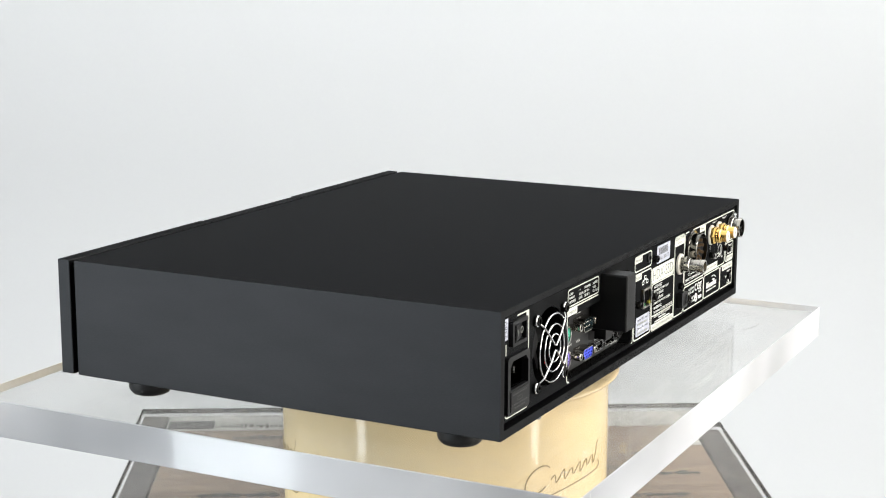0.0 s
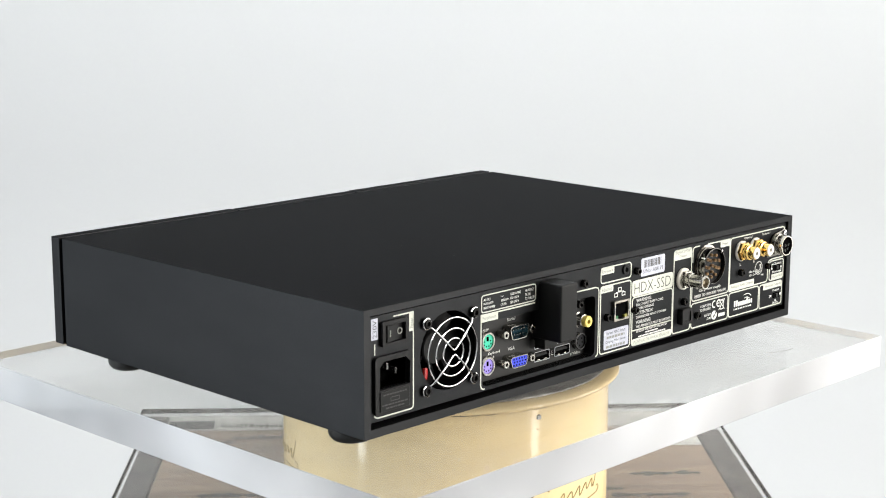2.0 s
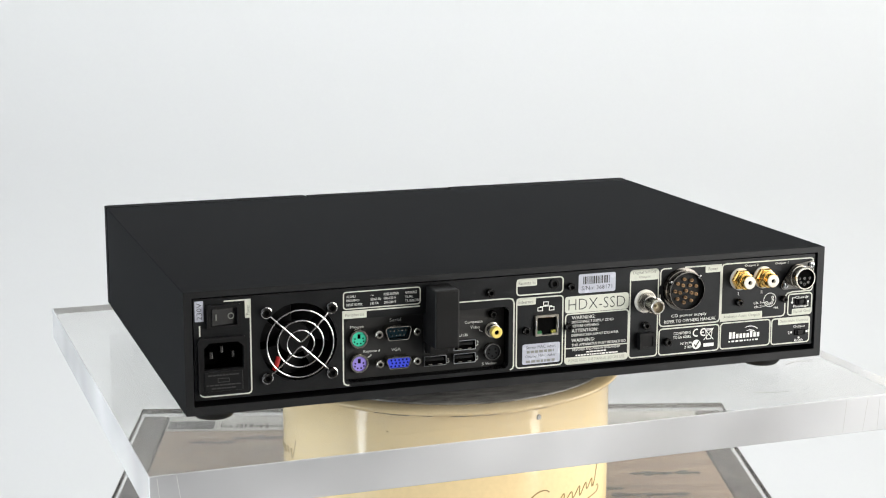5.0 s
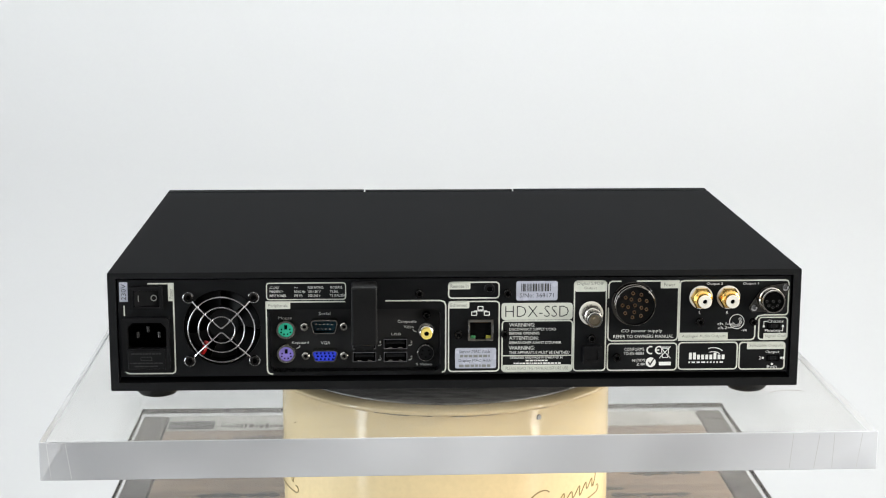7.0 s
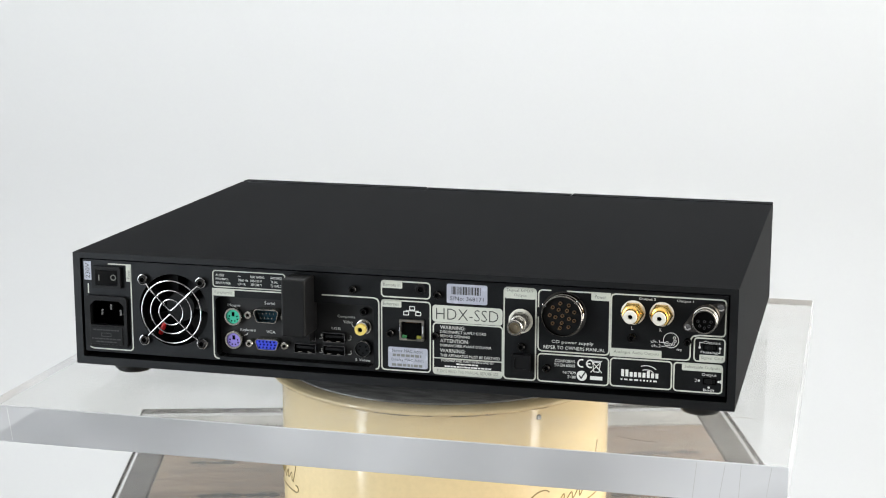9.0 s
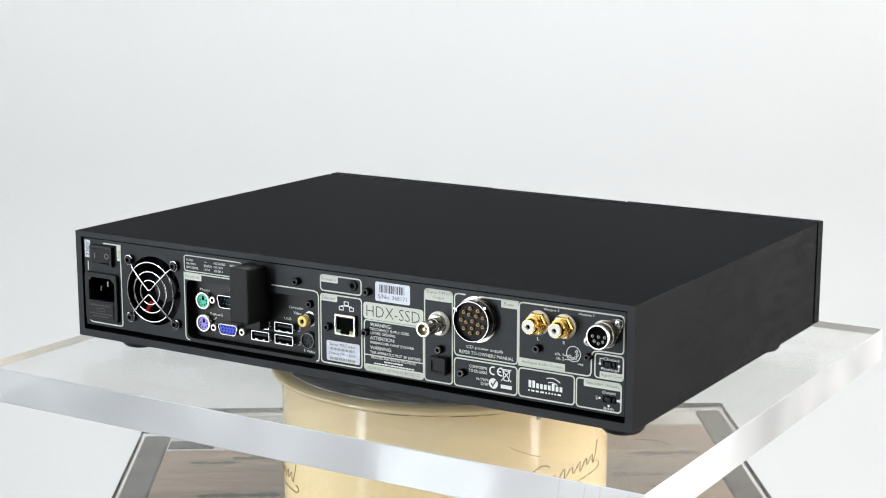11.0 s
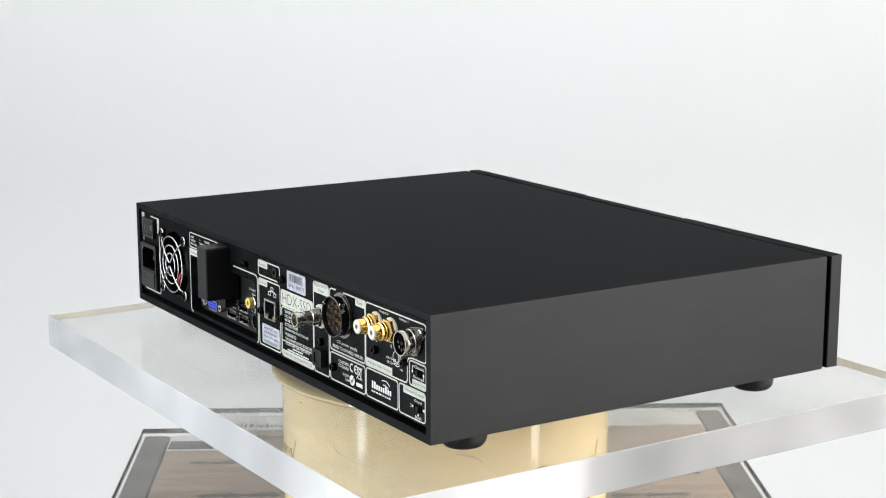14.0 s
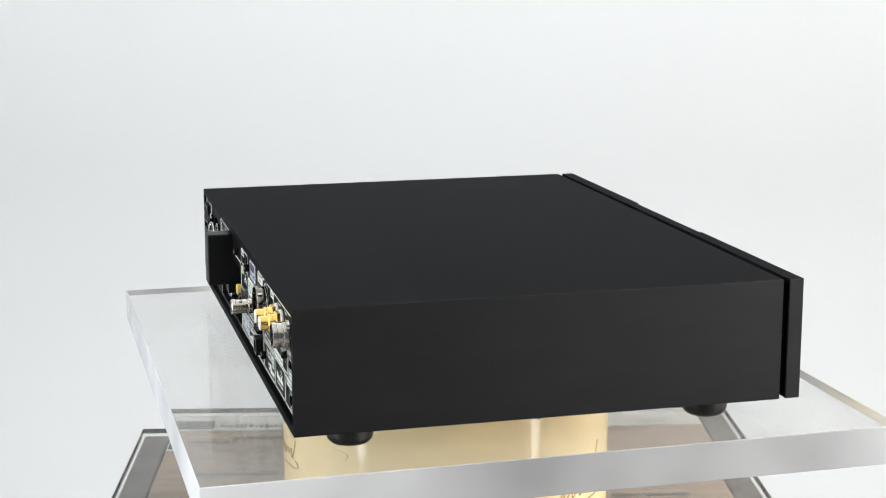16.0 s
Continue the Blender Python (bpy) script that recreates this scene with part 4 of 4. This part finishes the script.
def build_audio(p):
    y = BACK
    frame_line(p, [(143.0, 67.0), (207.4, 67.0), (209.0, 66.4), (209.6, 64.8), (209.6, 46.4), (208.8, 45.0), (207.4, 44.6), (194.4, 44.6), (190.6, 43.8), (189.4, 42.2), (189.0, 40.4), (189.0, 31.0), (188.2, 29.2), (186.4, 28.6), (140.6, 28.6), (140.6, 65.0), (141.2, 66.4)], True)
    print_block(p, 140.6, 28.6, 171.8, 33.4, 0.4)
    lettering(p, "Analogue Audio Outputs", 142.6, 29.8, 170.4, 32.2, GREYINK, y - 0.12)
    lettering(p, "Output 2", 157.3, 63.8, 167.6, 65.7)
    lettering(p, "Output 1", 180.3, 63.8, 190.2, 65.7)
    lettering(p, "L", 153.0, 45.4, 154.2, 47.4)
    lettering(p, "R", 170.2, 45.3, 171.6, 47.3)
    for x in (154.0, 171.4):
        z = 56.3
        s = part("phono_socket", lathe([(0, y), (7.4, y), (7.4, y - 1.0), (6.9, y - 1.6), (5.0, y - 1.6)], x, z, 36), WHITE, p, "gold-plated phono socket on white washer", True)
        part("hex_nut", lathe([(4.0, y - 1.4), (7.1, y - 1.4), (7.1, y - 3.6), (6.4, y - 4.6), (4.0, y - 4.8)], x, z, 6), GOLD, s, "gold hexagonal nut")
        part("barrel", lathe([(5.5, y - 4.6), (5.5, y - 6.0), (5.1, y - 6.3), (5.1, y - 6.9), (5.5, y - 7.2), (5.5, y - 8.0), (4.5, y - 8.6), (4.5, y - 12.4), (4.3, y - 13.0), (3.6, y - 13.0)], x, z, 32), GOLD, s, "gold barrel", True)
        part("insulator", lathe([(4.15, y - 12.6), (4.15, y - 13.3), (3.8, y - 13.7), (1.5, y - 13.7), (1.5, y - 9)], x, z, 28), WHITE, s, "white plastic insulator", True)
        part("bore", lathe([(0, y - 11.5), (1.5, y - 11.5), (1.5, y - 11.0)], x, z, 16), VOID, s)
    x, z = 197.8, 55.4
    s = new("locking_socket")
    s.parent = p
    tagged(s, "chrome five-pin locking socket with diagonal flange")
    a, c = Vector((206.8, 62.6)), Vector((187.4, 49.8))
    hull = ring_points(a.x, a.y, 2.9, 8, -26, 92) + ring_points(x, z, 8.4, 6, 96, 150) + ring_points(c.x, c.y, 2.9, 8, 154, 272) + ring_points(x, z, 8.4, 6, 276, 330)
    part("flange", slab(hull, y - 1.6, y + 0.1), DARKCHROME, s, "polished diagonal flange")
    for q in (a, c):
        part("flange_screw", lathe([(0, y - 2.2), (1.0, y - 2.2), (1.0, y - 3.0), (2.0, y - 2.8), (2.3, y - 1.5)], q.x, q.y, 20), CHROME, s, smooth=True)
    part("shell", lathe([(7.9, y - 1.5), (7.7, y - 4.0), (7.2, y - 4.4), (7.2, y - 7.6), (7.6, y - 8.0), (7.6, y - 9.8), (7.2, y - 10.4), (6.5, y - 10.4), (6.5, y - 5)], x, z, 40), NICKEL, s, "nickel threaded shell", True)
    part("insert", lathe([(0, y - 8.4), (6.5, y - 8.4), (6.5, y - 5)], x, z, 32), VOID, s)
    for k in range(5):
        t = radians(180 + 45 * k)
        part("pin_hole", lathe([(0.9, y - 8.3), (0.9, y - 9.0), (0.5, y - 9.0), (0.5, y - 8.3)], x + 3.9 * math.cos(t), z + 3.9 * math.sin(t), 12), STEEL, s)
    part("pin_hole", lathe([(0.9, y - 8.3), (0.9, y - 9.0), (0.5, y - 9.0), (0.5, y - 8.3)], x, z, 12), STEEL, s)
    allen_screw(p, 153.6, 40.6)
    allen_screw(p, 187.4, 40.4, r=2.2)
    part("pin_diagram", ribbon(ring_points(177.3, 40.4, 4.6, 32), 0.4, y + 0.02, 0.1, True), INK, p)
    for dx, dz in ((-2.4, -1.6), (-0.4, -2.8), (1.4, -2.2), (2.4, -0.4), (2.0, 1.6)):
        part("pin_diagram", ribbon(ring_points(177.3 + dx, 40.4 + dz, 0.75, 12), 0.35, y + 0.02, 0.1, True), INK, p)
    for k, (dz, x1) in enumerate(((38.2, 171.6), (35.6, 172.2))):
        lettering(p, "ch.%d" % (k + 1), x1 - 6.6, dz, x1 - 1.0, dz + 1.8)
    part("pin_diagram", ribbon([(171.0, 38.8), (174.2, 38.8)], 0.35, y + 0.02, 0.1), INK, p)
    part("pin_diagram", ribbon([(171.6, 36.4), (173.4, 36.4), (176.2, 37.4)], 0.35, y + 0.02, 0.1), INK, p)
    lettering(p, "-ve", 180.4, 34.0, 183.8, 35.4)
    frame_line(p, rounded(191.4, 28.7, 209.6, 43.0, 2.0), True)
    print_block(p, 194.6, 28.7, 209.4, 32.8, 0.4)
    lettering(p, "Signal Gnd", 195.6, 29.6, 208.6, 31.8, GREYINK, y - 0.12)
    lettering(p, "Chassis", 196.8, 39.6, 207.0, 41.4)
    lettering(p, "Floating", 195.4, 33.2, 205.4, 35.2)
    for x0, z0 in ((196.8, 35.6), (197.2, 14.6)):
        sw = part("slide_switch", slab(rounded(x0, z0, x0 + 8.0, z0 + 3.8, 0.2, 1), y - 0.6, y + 0.1, [rounded(x0 + 0.6, z0 + 0.5, x0 + 7.4, z0 + 3.3, 0.1, 1)]), VOID, p, "small black slide switch")
        part("slider", box(x0 + 2.4, y - 1.4, z0 + 0.6, x0 + 5.4, y, z0 + 3.2, 0.2), BLACK, sw)
    for x0, z0 in ((194.6, 37.2), (206.8, 37.2), (194.8, 16.6), (206.6, 16.6), (200.8, 12.6)):
        part("printed_dot", slab(ring_points(x0, z0, 0.75, 14), y - 0.1, y + 0.05), INK, p)
    part("pointer_line", ribbon([(194.6, 37.6), (194.6, 40.4), (196.4, 40.4)], 0.4, y + 0.02, 0.1), INK, p)
    part("pointer_line", ribbon([(206.8, 36.8), (206.8, 34.2), (205.6, 34.2)], 0.4, y + 0.02, 0.1), INK, p)
    frame_line(p, rounded(140.8, 9.6, 178.2, 27.0, 2.2), True)
    # a maker's mark, as plain shapes: a row of bars, two arcs and a row of small bars
    for k in range(9):
        cx = 148.4 + 2.62 * k
        part("mark_bar", box(cx - 0.9, y - 0.06, 16.0, cx + 0.9, y + 0.02, 20.4 if k in (0, 1, 6) else 19.0), INK, p)
    text_bars(p, 147.2, 13.6, 170.4, 14.6, 9, INK, y - 0.02, "mark_bar", 13, 0.4)
    for r, w in ((9.0, 0.55), (6.4, 0.5)):
        part("mark_arc", ribbon(ring_points(163.0, 14.6, r, 14, 50, 112), w, y + 0.02, 0.1), INK, p)
    frame_line(p, rounded(179.6, 9.4, 208.6, 26.8, 2.0), True)
    print_block(p, 184.4, 22.4, 208.4, 26.8, 0.6)
    lettering(p, "Selectable Outputs", 186.0, 23.4, 207.2, 25.8, GREYINK, y - 0.12)
    lettering(p, "Output", 196.4, 19.2, 205.2, 21.4)
    lettering(p, "2", 192.2, 15.6, 193.6, 17.6)
    lettering(p, "1", 207.6, 15.6, 208.2, 17.6)
    lettering(p, "Both", 197.6, 10.2, 204.0, 11.8)


player = tagged(new("media_player"), "black full-width hi-fi media player, sockets on back", "hi-fi player")
build_case(player)
build_back_plate(player)
build_power(player)
build_fan(player)
build_peripherals(player)
build_middle(player)
build_digital(player)
build_supply(player)
build_audio(player)


def motions():
    """The turntable carries platter, shelf and player round clockwise, about 8.6 degrees a second."""
    turns = ((0.0, 62.64), (1.0, 54.25), (2.0, 45.70), (3.0, 37.00), (4.0, 28.25), (5.5, 15.30), (7.0, 2.34), (8.0, -6.10), (9.0, -14.56),
             (10.75, -29.60), (12.5, -44.65), (14.0, -57.90), (15.0, -66.60), (16.0, -75.34))
    for thing, own in ((platter, Matrix()), (shelf, SKEW), (player, Matrix())):
        walk(thing, [(t, pose(0, 0, 0, 0.111, 0.110, a) @ SET @ own) for t, a in turns])


motions()
